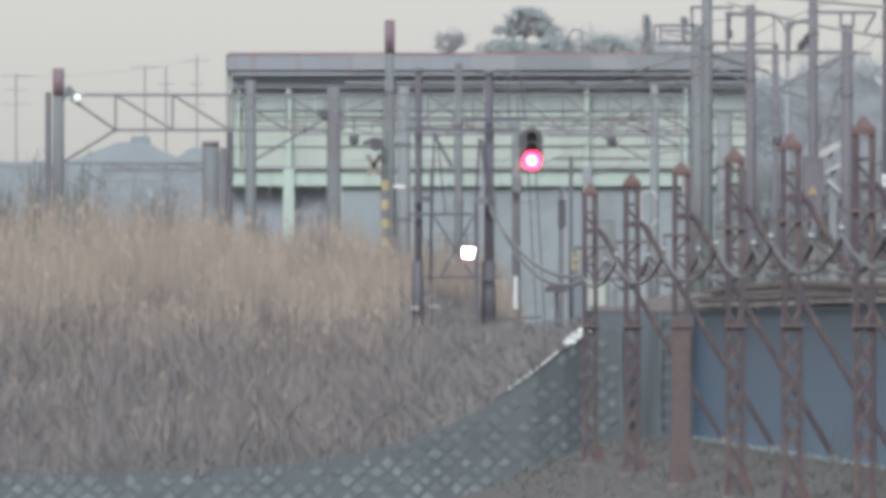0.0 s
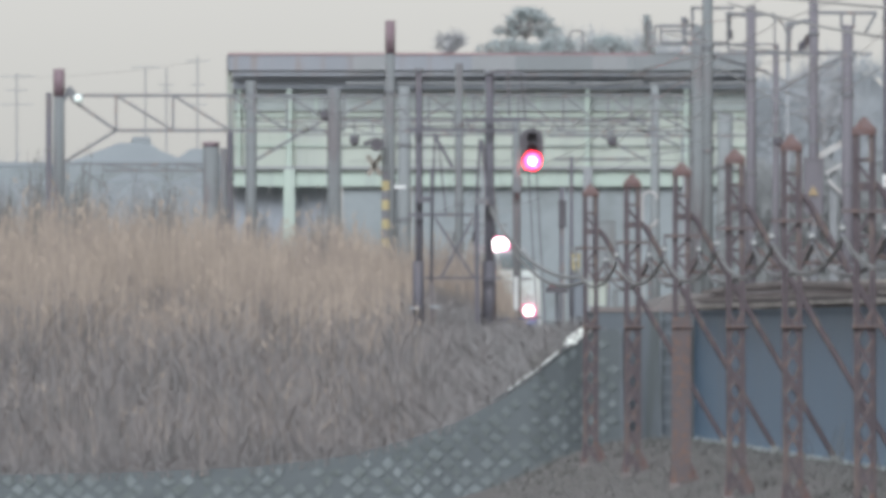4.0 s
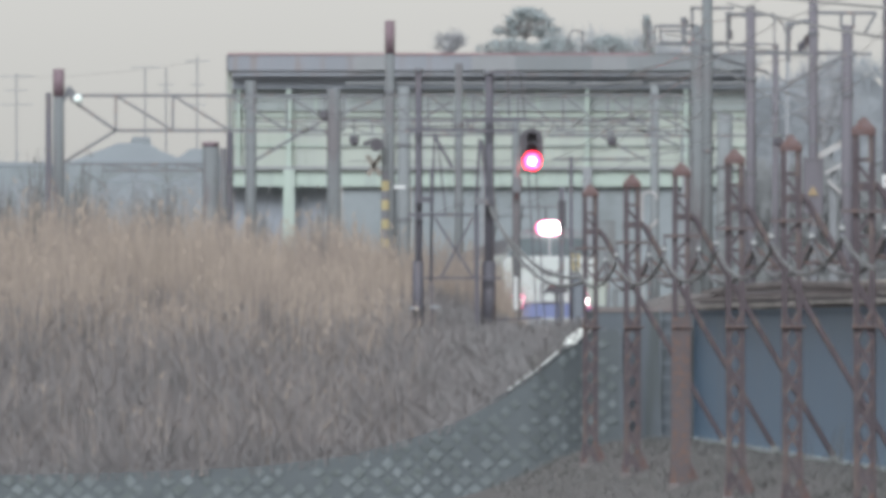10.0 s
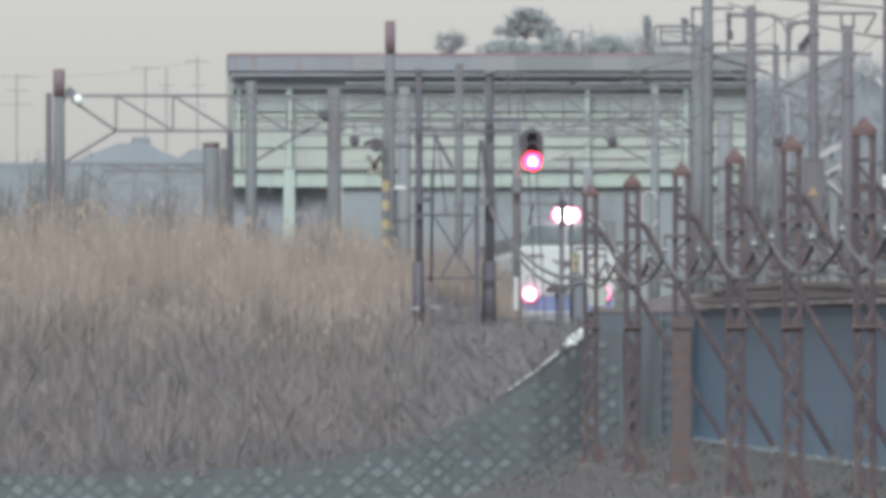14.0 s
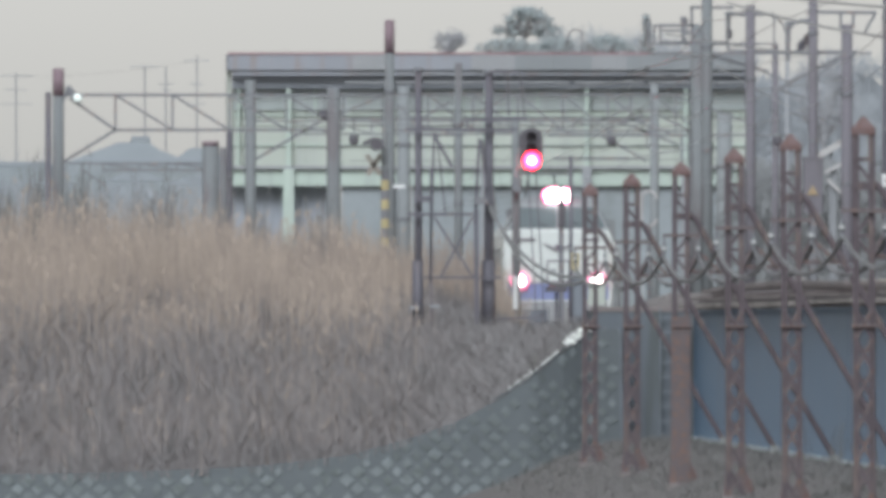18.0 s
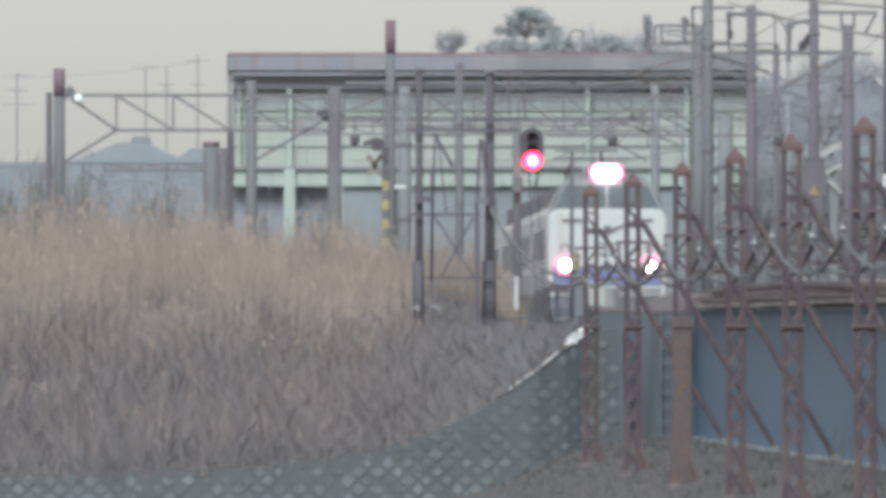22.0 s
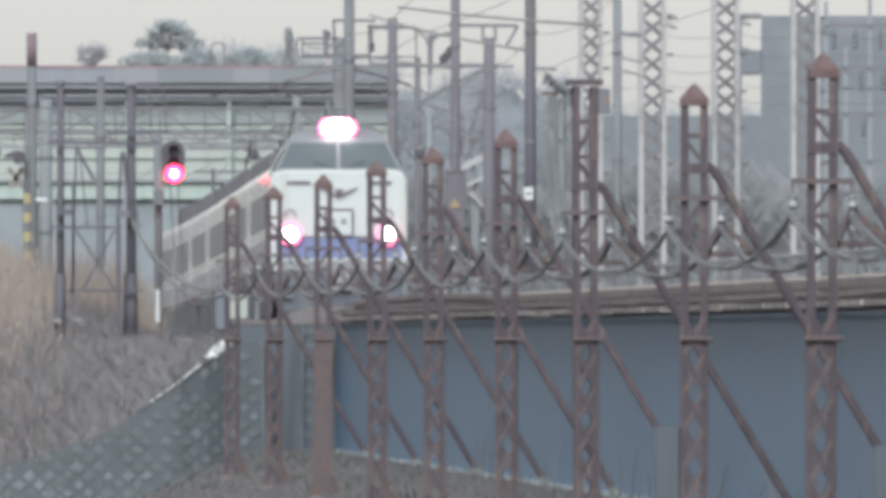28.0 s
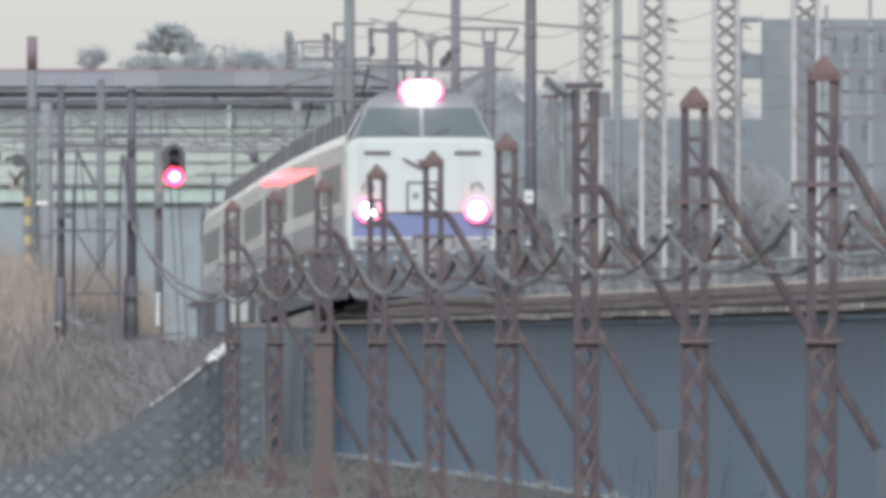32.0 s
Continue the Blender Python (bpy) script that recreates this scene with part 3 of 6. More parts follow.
def car_body(car, y0, y1, windows, doors):
    """Body, bands, windows, roof gear and bogies of a car between y0 and y1 of its own space."""
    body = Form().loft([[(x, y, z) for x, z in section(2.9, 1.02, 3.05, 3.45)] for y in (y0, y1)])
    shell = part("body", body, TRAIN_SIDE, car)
    roof = Form().loft([[(x, y, z) for x, z in ((-1.36, 3.12), (-1.1, 3.36), (-0.6, 3.49), (0, 3.52), (0.6, 3.49), (1.1, 3.36), (1.36, 3.12))] for y in (y0 + 0.02, y1 - 0.02)], False, False)
    part("roof", roof, TRAIN_ROOF, car)
    for s in (-1, 1):
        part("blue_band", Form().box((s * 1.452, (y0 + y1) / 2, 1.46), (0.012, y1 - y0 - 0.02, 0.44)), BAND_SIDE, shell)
        # skirt drawn down low as a sheet for the hazy shade beneath
        part("skirt", Form().box((s * 1.40, (y0 + y1) / 2, 0.64), (0.05, y1 - y0 - 0.16, 1.16)), TRAIN_SLATE, car)
        for k in range(windows):
            y = y0 + 2.4 + (y1 - y0 - 4.8) * (k + 0.5) / windows
            part("window", Form().box((s * 1.452, y, 2.32), (0.014, (y1 - y0 - 4.8) / windows * 0.88, 0.74), None, 0.0), SIDE_GLASS, shell)
        for y in doors:
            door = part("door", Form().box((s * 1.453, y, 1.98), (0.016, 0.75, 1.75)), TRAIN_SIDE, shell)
            part("door_window", Form().box((s * 1.462, y, 2.4), (0.01, 0.4, 0.6)), WINDOW_GLASS, door)
    for k in range(5):
        y = y0 + 2.6 + k * (y1 - y0 - 5.2) / 4
        unit = part("air_conditioner", Form().box((0, y, 3.64), (1.9, 2.1, 0.42), None, 0.12), TRAIN_ROOF, car)
        part("fan_cover", Form().lathe((0, y, 3.85), ((0.5, 0.0), (0.5, 0.06), (0.1, 0.1)), 14), TRAIN_UNDER, unit)
        part("roof_vent", Form().box((-0.75, y + 1.7, 3.5), (0.4, 0.5, 0.26), None, 0.08), TRAIN_UNDER, car)
    part("underfloor_gear", Form().box((0, (y0 + y1) / 2, 0.72), (2.3, 8.5, 0.55), None, 0.1), TRAIN_UNDER, car)
    for y in (y0 + 3.2, y1 - 3.2):
        bogie = part("bogie", Form().box((0, y, 0.55), (2.6, 3.0, 0.34), None, 0.1), TRAIN_UNDER, car)
        for yy in (y - 1.05, y + 1.05):
            for s in (-1, 1):
                part("wheel", Form().tube((s * 0.47, yy, 0.43), (s * 0.60, yy, 0.43), 0.43, None, 20), TRAIN_UNDER, bogie)


def build_lead_car():
    car = thing("train_lead_car", pose(0, 0, 0), "white express train car with blue band and high driver's cab", "train", "train cars")
    car_body(car, 1.9, CAR - 0.15, 8, (CAR - 1.6,))
    # the nose: lower front and the high cab behind it
    def ring(y, w, top, lean):
        h = w / 2
        return [(-h * 0.95, y, 0.98), (-h, y, 1.25), (-h, y, 2.4), (-h * 0.985, y, top - 0.25), (-h * 0.93, y, top - 0.06), (-h * 0.8, y + lean, top),
                (h * 0.8, y + lean, top), (h * 0.93, y, top - 0.06), (h * 0.985, y, top - 0.25), (h, y, 2.4), (h, y, 1.25), (h * 0.95, y, 0.98)]
    nose = Form().loft([ring(0.0, 2.87, 3.08, 0.0), ring(0.05, 2.94, 3.13, 0), ring(0.25, 2.96, 3.16, 0), ring(2.0, 2.96, 3.16, 0)])
    front = part("nose", nose, TRAIN_WHITE, car)
    part("front_band", Form().box((0, -0.006, 1.455), (2.70, 0.03, 0.43), None, 0.01), TRAIN_BLUE, front)
    part("band_line", Form().box((0, -0.008, 1.70), (2.71, 0.03, 0.035)), TRAIN_TRIM, front)
    part("lower_line", Form().box((0, -0.008, 1.215), (2.71, 0.03, 0.04)), TRAIN_WHITE, front)
    part("front_skirt", Form().loft([[(-1.4, 0.02, 1.0), (1.4, 0.02, 1.0), (1.4, 0.6, 1.0), (-1.4, 0.6, 1.0)], [(-1.4, -0.01, 0.7), (1.4, -0.01, 0.7), (1.4, 0.6, 0.7), (-1.4, 0.6, 0.7)],
                                     [(-1.3, 0.06, 0.08), (1.3, 0.06, 0.08), (1.3, 0.6, 0.08), (-1.3, 0.6, 0.08)]]), TRAIN_SLATE, car)
    for x in (-0.9, -0.45, 0.45, 0.9):
        part("brake_hose", Form().chain([(x, -0.05, 0.92), (x, -0.1, 0.75), (x + 0.04, -0.08, 0.6), (x + 0.1, -0.03, 0.66)], 0.025, 6), BLACK, car)
    for x in (-1.15, 1.15):
        part("step_iron", Form().box((x, -0.04, 0.42), (0.3, 0.08, 0.05)), TRAIN_GREY, car)
    part("buffer_plate", Form().box((0, 0.0, 1.08), (2.64, 0.04, 0.22), None, 0.01), TRAIN_GREY, front)
    part("coupler_cover", Form().box((0, -0.03, 0.8), (0.6, 0.2, 0.5), None, 0.08), TRAIN_GREY, car)
    # cab
    cab = Form().loft([[(-1.37, 0.28, 3.13), (1.37, 0.28, 3.13), (1.40, 3.6, 3.13), (-1.40, 3.6, 3.13)],
                       [(-1.03, 0.86, 3.80), (1.03, 0.86, 3.80), (1.12, 3.6, 3.72), (-1.12, 3.6, 3.72)],
                       [(-0.95, 1.0, 3.93), (0.95, 1.0, 3.93), (1.0, 3.5, 3.85), (-1.0, 3.5, 3.85)],
                       [(-0.7, 1.25, 4.03), (0.7, 1.25, 4.03), (0.75, 3.3, 3.95), (-0.75, 3.3, 3.95)]])
    cabin = part("cab", cab, TRAIN_CAB, car, "raised driver's cab with grey roof")
    def pane(xa, xb, za, zb):
        lo, hi = (za - 3.13) / 0.67, (zb - 3.13) / 0.67
        w0, w1 = 1.37 + (1.03 - 1.37) * lo, 1.37 + (1.03 - 1.37) * hi
        y0, y1 = 0.28 + 0.58 * lo - 0.012, 0.28 + 0.58 * hi - 0.012
        pts = [(xa * w0, y0, za), (xb * w0, y0, za), (xb * w1, y1, zb), (xa * w1, y1, zb)]
        back = [(x, y + 0.02, z) for x, y, z in pts]
        return Form().loft([back, pts])
    for a, b in ((-0.95, -0.03), (0.03, 0.95)):
        part("windscreen", pane(a, b, 3.17, 3.73), WINDOW_GLASS, cabin)
    for s in (-1, 1):
        part("cab_side_window", Form().loft([[(s * 1.37, 0.75, 3.22), (s * 1.385, 1.9, 3.22), (s * 1.17, 1.9, 3.62), (s * 1.15, 1.0, 3.62)],
                                             [(s * 1.395, 0.75, 3.22), (s * 1.41, 1.9, 3.22), (s * 1.195, 1.9, 3.62), (s * 1.175, 1.0, 3.62)]]), WINDOW_GLASS, cabin)
        part("wiper", Form().beam((s * 0.2, 0.27, 3.19), (s * 0.55, 0.40, 3.34), 0.015, 0.015), BLACK, cabin)
    # lamps
    housing = part("lamp_housing", Form().box((0, 1.15, 4.04), (0.8, 0.5, 0.3), None, 0.12), TRAIN_ROOF, cabin)
    def stadium(y, wide, r):
        half = [(wide / 2 - r + r * math.cos(a), r * math.sin(a)) for a in [math.pi * (k / 8 - 0.5) for k in range(9)]]
        return [(x, y, 4.05 + h) for x, h in half] + [(-x, y, 4.05 - h) for x, h in half]
    lamp = part("roof_headlight", Form().loft([stadium(0.93, 0.66, 0.17), stadium(0.88, 0.66, 0.17), stadium(0.85, 0.56, 0.13)]), HEADLIGHT, housing, "lit twin roof headlight")
    # added glowing ring, no lamp part: the glare halo as a shape
    part("lamp_ring", Form().loft([stadium(0.94, 0.84, 0.21), stadium(0.89, 0.84, 0.21)]), HEADLIGHT_HALO, lamp, "glowing pink ring standing for the lamp's halo of glare")
    for s in (-1.045, 1.045):
        rim = part("headlight_rim", Form().lathe((s, -0.03, 1.75), ((0.20, -0.13), (0.225, -0.13), (0.23, -0.02), (0.23, 0.08)), 24, "y"), TRAIN_WHITE, front)
        part("headlight", Form().lathe((s, -0.12, 1.75), ((0.02, -0.05), (0.14, -0.04), (0.205, 0.0), (0.205, 0.05)), 20, "y"), HEADLIGHT, rim, "lit round headlight")
        part("lamp_ring", Form().lathe((s, -0.13, 1.75), ((0.205, -0.01), (0.248, -0.01), (0.248, 0.03), (0.205, 0.03)), 20, "y"), HEADLIGHT_HALO, rim, "glowing pink ring standing for the lamp's halo of glare")
        loop = [(s + 0.11 * math.cos(a), -0.06, 2.17 + 0.11 * math.sin(a)) for a in [math.pi * (k - 1) / 8 for k in range(11)]]
        part("grab_ring", Form().chain(loop, 0.014, 6), TRAIN_TRIM, front)
        part("air_slot", Form().box((s * 0.83, -0.02, 2.86), (0.5, 0.05, 0.06)), TRAIN_TRIM, front)
    # headboard frame and winged badge
    plate = part("headboard_box", Form().box((0.0, -0.03, 2.0), (0.62, 0.06, 0.58), None, 0.02), TRAIN_WHITE, front)
    for c, s in (((0, -0.065, 2.28), (0.60, 0.02, 0.045)), ((0, -0.065, 1.72), (0.60, 0.02, 0.045)), ((-0.29, -0.065, 2.0), (0.045, 0.02, 0.52)), ((0.29, -0.065, 2.0), (0.045, 0.02, 0.52))):
        part("frame_bar", Form().box(c, s), TRAIN_TRIM, plate)
    for x in (-0.13, 0.1):
        part("dark_square", Form().box((x, -0.064, 2.02), (0.12, 0.01, 0.12)), TRAIN_CAB, plate)
    wings = Form()
    for s in (-1, 1):
        wings.loft([[(s * 0.03, -0.02, 2.60), (s * 0.40, -0.02, 2.77), (s * 0.36, -0.02, 2.71), (s * 0.05, -0.02, 2.54)], [(s * 0.03, -0.05, 2.60), (s * 0.40, -0.05, 2.77), (s * 0.36, -0.05, 2.71), (s * 0.05, -0.05, 2.54)]])
    wings.loft([[(-0.10, -0.03, 2.72), (0.10, -0.03, 2.72), (0, -0.03, 2.50)], [(-0.10, -0.06, 2.72), (0.10, -0.06, 2.72), (0, -0.06, 2.50)]])
    part("winged_badge", wings, TRAIN_TRIM, front)
    return car


def build_car(pantograph):
    car = thing("train_car", pose(0, 0, 0), "white express train coach with blue band and dark windows", "train", "train cars")
    car_body(car, 0.15, CAR - 0.15, 9, (1.4, CAR - 1.4))
    part("gangway", Form().box((0, 0.1, 2.1), (1.2, 0.24, 2.0)), BLACK, car)
    if pantograph:
        p = Form()
        for s in (-0.5, 0.5):
            p.tube((s, 2.6, 3.6), (s * 0.9, 4.2, 4.25), 0.03).tube((s * 0.9, 4.2, 4.25), (s * 0.7, 2.9, 4.85), 0.025)
        p.tube((-0.8, 2.9, 4.87), (0.8, 2.9, 4.87), 0.03)
        part("pantograph", p, STEEL_GREY, car)
        ins = Form()
        for s in (-0.5, 0.5):
            for y in (2.4, 4.4):
                ins.lathe((s, y, 3.5), ((0.07, 0), (0.09, 0.1), (0.06, 0.25)), 10)
        part("insulators", ins, PORCELAIN, car)
    return car


lead_car = build_lead_car()
train = [lead_car] + [build_car(k in (1, 3)) for k in range(1, 6)]


def car_pose(front):
    """The pose of a car whose front end is at y = front on the line."""
    a, b = front + 3.2, front + CAR - 3.2
    pa, pb = Vector((track_x(a), a, rail_z(a))), Vector((track_x(b), b, rail_z(b)))
    along = (pb - pa).normalized()
    side = along.cross(Vector((0, 0, 1))).normalized()
    up = side.cross(along)
    m = Matrix((side, along, up)).transposed().to_4x4()
    m.translation = pa - along * 3.2
    return m


def train_front(t):
    return 930.0 - 13.81 * t


def motions():
    for k, car in enumerate(train):
        walk(car, [(t * 0.5, car_pose(train_front(t * 0.5) + k * CAR)) for t in range(65)])

# ---- the row of rusty lattice posts along the bridge ----
POST_X = 11.3
POST_Y = (484.8, 452.7, 420.5, 389.0, 361.0, 331.0, 303.0, 272.0, 243.0)
EYE_Z = EYE[2]


POST_FOOT = -0.03


def build_post(flat=False, anchored=False, wrapped=False):
    """A lattice post with its origin on the ground; heights count from there."""
    g = POST_FOOT
    up = lambda h: EYE_Z + h - g
    post = thing("lattice_post", pose(0, 0, 0), "rusty riveted lattice post carrying feeder cables beside the bridge", "lattice post", "feeder posts")
    w = 0.117
    top = up(3.04 if flat else 2.56)
    for sx in (-1, 1):
        for sy in (-1, 1):
            c = Form().box((sx * 0.104, sy * w, top / 2), (0.082, 0.012, top)).box((sx * 0.14, sy * (w - 0.042), top / 2), (0.011, 0.07, top))
            part("corner_angle", c, RUST, post)
    for face in (-1, 1):
        for h in (2.2, 1.53, 1.2):
            part("strut", Form().box((0, face * (w + 0.012), up(h)), (0.25, 0.012, 0.05)), RUST, post)
        part("gusset", Form().box((0, face * (w + 0.014), up(1.85)), (0.30, 0.014, 0.11)), RUST, post)
        # single diagonals above, crossed flats below
        part("diagonal", Form().beam((-0.10, face * (w + 0.01), up(2.16)), (0.10, face * (w + 0.01), up(1.9)), 0.012, 0.04), RUST, post)
        part("diagonal", Form().beam((0.10, face * (w + 0.01), up(1.50)), (-0.10, face * (w + 0.01), up(1.22)), 0.012, 0.04), RUST, post)
        part("diagonal", Form().beam((-0.10, face * (w + 0.01), up(1.18)), (0.10, face * (w + 0.01), up(0.92)), 0.012, 0.04), RUST, post)
        z = up(0.25)
        flip = 1
        while z > 0.35:
            part("lacing", Form().beam((-0.11 * flip, face * (w + 0.01), z), (0.11 * flip, face * (w + 0.02), z - 0.40), 0.012, 0.055), RUST, post)
            part("lacing", Form().beam((0.11 * flip, face * (w + 0.018), z), (-0.11 * flip, face * (w + 0.01), z - 0.40), 0.012, 0.055), RUST_DARK, post)
            z -= 0.40
    for side in (-1, 1):
        z = up(2.3)
        while z > 0.4:
            part("side_lacing", Form().beam((side * (w + 0.014), -0.11, z), (side * (w + 0.014), 0.11, z - 0.34), 0.012, 0.05), RUST, post)
            z -= 0.62
    if flat:
        cap = part("cap_beam", Form().box((0, 0, up(3.09)), (0.42, 0.34, 0.07)), RUST, post)
        part("side_box", Form().box((0.22, 0.0, up(2.86)), (0.16, 0.2, 0.3), None, 0.02), STEEL_GREY, post)
        part("side_box", Form().box((-0.2, 0.05, up(2.9)), (0.10, 0.2, 0.2), None, 0.02), STEEL_GREY, post)
        for k in range(3):
            part("insulator", Form().lathe((-0.1 - 0.09 * k, 0.0, up(3.02)), ((0.03, -0.14), (0.05, -0.1), (0.03, -0.06), (0.05, -0.02), (0.03, 0.0)), 8), PORCELAIN, post)
        for k in range(4):
            c = Vector((-0.24 - 0.075 * k, -0.05 + 0.04 * k, up(2.98) + 0.03 * k))
            turn = Euler((0, -0.9 + 0.35 * k, 0)).to_matrix()
            fan = Form()
            for j in range(4):
                q = c + turn @ Vector((0, 0, 0.035 * j))
                fan.tube(q, q + turn @ Vector((0, 0, 0.018)), 0.045, None, 8).tube(q + turn @ Vector((0, 0, 0.018)), q + turn @ Vector((0, 0, 0.035)), 0.02, None, 6)
            part("insulator", fan, STEEL_GREY, post)
        part("insulator_rail", Form().beam((-0.05, 0.0, up(2.96)), (-0.52, 0.06, up(2.96)), 0.04, 0.04), RUST_DARK, post)
        for k in range(4):
            x = -0.22 - 0.055 * k
            part("hanging_cable", Form().chain([(x - 0.02, 0.02 * k, up(2.96)), (x - 0.03 - 0.02 * (k % 2), 0.03, up(2.4)), (x - 0.02, 0.02, up(1.6)), (x + 0.03, -0.05, up(1.25))], 0.022, 6), CABLE, post)
        for face in (-1, 1):
            part("strut", Form().box((0, face * (w + 0.012), up(2.62)), (0.25, 0.012, 0.05)), RUST, post)
            part("diagonal", Form().beam((0.10, face * (w + 0.01), up(2.58)), (-0.10, face * (w + 0.01), up(2.24)), 0.012, 0.04), RUST, post)
    else:
        r = 0.155
        cap = Form().loft([[(-r, -r, up(2.52)), (r, -r, up(2.52)), (r, r, up(2.52)), (-r, r, up(2.52))], [(-r, -r, up(2.60)), (r, -r, up(2.60)), (r, r, up(2.60)), (-r, r, up(2.60))],
                           [(-0.02, -0.02, up(2.76)), (0.02, -0.02, up(2.76)), (0.02, 0.02, up(2.76)), (-0.02, 0.02, up(2.76))]])
        part("cap", cap, RUST_CAP, post, "pointed red rusty cap")
    arm = part("cross_arm", Form().box((0.0, -0.16, up(1.53)), (0.60, 0.06, 0.055)), RUST_DARK, post)
    for s in (-0.285, 0.285):
        part("insulator", Form().lathe((s, -0.16, up(1.53)), ((0.015, -0.34), (0.04, -0.33), (0.02, -0.28), (0.045, -0.25), (0.02, -0.2), (0.045, -0.17), (0.02, -0.12), (0.02, 0.0)), 10), STEEL_GREY, arm)
        part("insulator_skirt", Form().lathe((s, -0.17, up(1.31)), ((0.02, -0.04), (0.045, -0.02), (0.04, 0.02), (0.02, 0.04)), 10), PORCELAIN, arm)
    # long tubular stay, tie and struts
    end = (1.98, 0, 1.44 - g) if anchored else (2.55, 0, ground_z(POST_X + 2.5, 440) - g + 0.1)
    part("stay", Form().chain([(0.10, 0, up(1.87)), (0.17, 0, up(1.86)), (0.23, 0, up(1.80)), (0.31, 0, up(1.67)), end], 0.052, 10), RUST, post)
    if anchored:
        low = ground_z(POST_X + 2.1, 300) - g - 0.2
        part("anchor_block", Form().box((2.1, 0, (low + 1.48 - g) / 2), (0.34, 0.34, 1.48 - g - low), None, 0.03), ABUTMENT, post, "grey concrete anchor block")
    else:
        part("stay_foot", Form().box((2.56, 0, end[2] - 0.02), (0.16, 0.2, 0.13), None, 0.04), CONCRETE, post)
    if wrapped:
        for face in (-1, 1):
            part("cover_plate", Form().box((0, face * (w + 0.03), up(0.18) / 2), (0.31, 0.01, up(0.18))), RUST_DARK, post, "rusty sheet round the lower post")
    for side in (-1, 1):
        x0, x1 = side * 0.146, side * (0.36 if side > 0 else 0.2)
        part("foot_gusset", Form().loft([[(x0, -0.1, 0.45), (x1, -0.1, 0.0), (x0, -0.1, 0.0)], [(x0, -0.07, 0.45), (x1, -0.07, 0.0), (x0, -0.07, 0.0)]]), RUST_CAP, post)
    part("tie_bar", Form().beam((0.10, 0, up(0.93)), (0.74, 0, up(0.93)), 0.05, 0.06), RUST_DARK, post)
    part("strut_bar", Form().beam((0.285, -0.1, up(1.27)), (0.62, -0.05, up(0.96)), 0.04, 0.05), RUST_DARK, post)
    part("strut_bar", Form().beam((0.285, -0.1, up(1.27)), (0.12, -0.1, up(0.96)), 0.04, 0.05), RUST_DARK, post)
    part("clamp", Form().tube((-0.16, -0.17, up(0.02)), (0.2, -0.17, up(0.02)), 0.025, None, 8), RUST_DARK, post)
    part("footing", Form().loft([[(-0.26, -0.26, -0.9), (0.26, -0.26, -0.9), (0.26, 0.26, -0.9), (-0.26, 0.26, -0.9)], [(-0.2, -0.2, 0.06), (0.2, -0.2, 0.06), (0.2, 0.2, 0.06), (-0.2, 0.2, 0.06)]]), TIMBER, post)
    return post


first_post = build_post()
first_post.matrix_basis = pose(POST_X, POST_Y[0], POST_FOOT)
for k, y in enumerate(POST_Y[1:], 1):
    m = pose(POST_X, y, POST_FOOT, 0, random.uniform(-0.35, 0.35), random.uniform(-4, 4))
    if k in (2, 5, 6, 7):
        other = build_post(k == 6, k in (5, 7), k == 2)
        other.matrix_basis = m
        if k == 6:
            tagged(other, "rusty flat-topped lattice post with grey boxes and insulators")
        elif k == 2:
            tagged(other, "rusty lattice post wrapped in rusty sheet below")
        else:
            tagged(other, "rusty lattice post stayed to a grey concrete block")
    else:
        copy_thing(first_post, m)


def build_cables():
    ends = list(POST_Y) + [213.0]
    for s, drop, rr, count, mat, lab in ((-0.285, 0.42, 0.014, 3, CABLE, "light grey twisted feeder cable sagging between rusty posts"), (0.285, 0.44, 0.024, 2, CABLE_DARK, "thick dark feeder cable sagging between rusty posts")):
        for a, b in zip(ends, ends[1:]):
            cab = thing("feeder_cable", pose(0, 0, 0), lab, "cable", "feeder cables")
            pts = sag((POST_X + s, a - 0.16, EYE_Z + 1.18), (POST_X + s, b - 0.16, EYE_Z + 1.18), drop * random.uniform(0.92, 1.08), 30)
            for k in range(count):
                turn = [p + Vector((0.016 * math.cos(k * 2.1 + i * 0.45), 0, 0.02 * math.sin(k * 2.1 + i * 0.45) + random.uniform(-0.008, 0.008))) for i, p in enumerate(pts)]
                part("strand", Form().chain(turn, rr, 6), mat, cab)
    # run from the first post to the braced poles
    for k, (p, d) in enumerate((((1044, 488, 484.6), 0.5), ((1040, 495, 484.6), 0.7))):
        a, b = sight(*p), sight(868, 372 - 8 * k, 556)
        cab = thing("feeder_cable", pose(0, 0, 0), "thick grey feeder cable rising to the pole top", "cable", "feeder cables")
        part("strand", Form().chain(sag(a, b, d, 16), 0.036, 6), CABLE, cab)
    a, b = sight(868, 372, 556), sight(866, 250, 556)
    cab = thing("feeder_cable", pose(0, 0, 0), "dark cable run up the pole", "cable", "feeder cables")
    part("strand", Form().chain(sag(sight(880, 380, 556), sight(852, 246, 556), -0.15, 10), 0.045, 6), CABLE, cab)


build_cables()

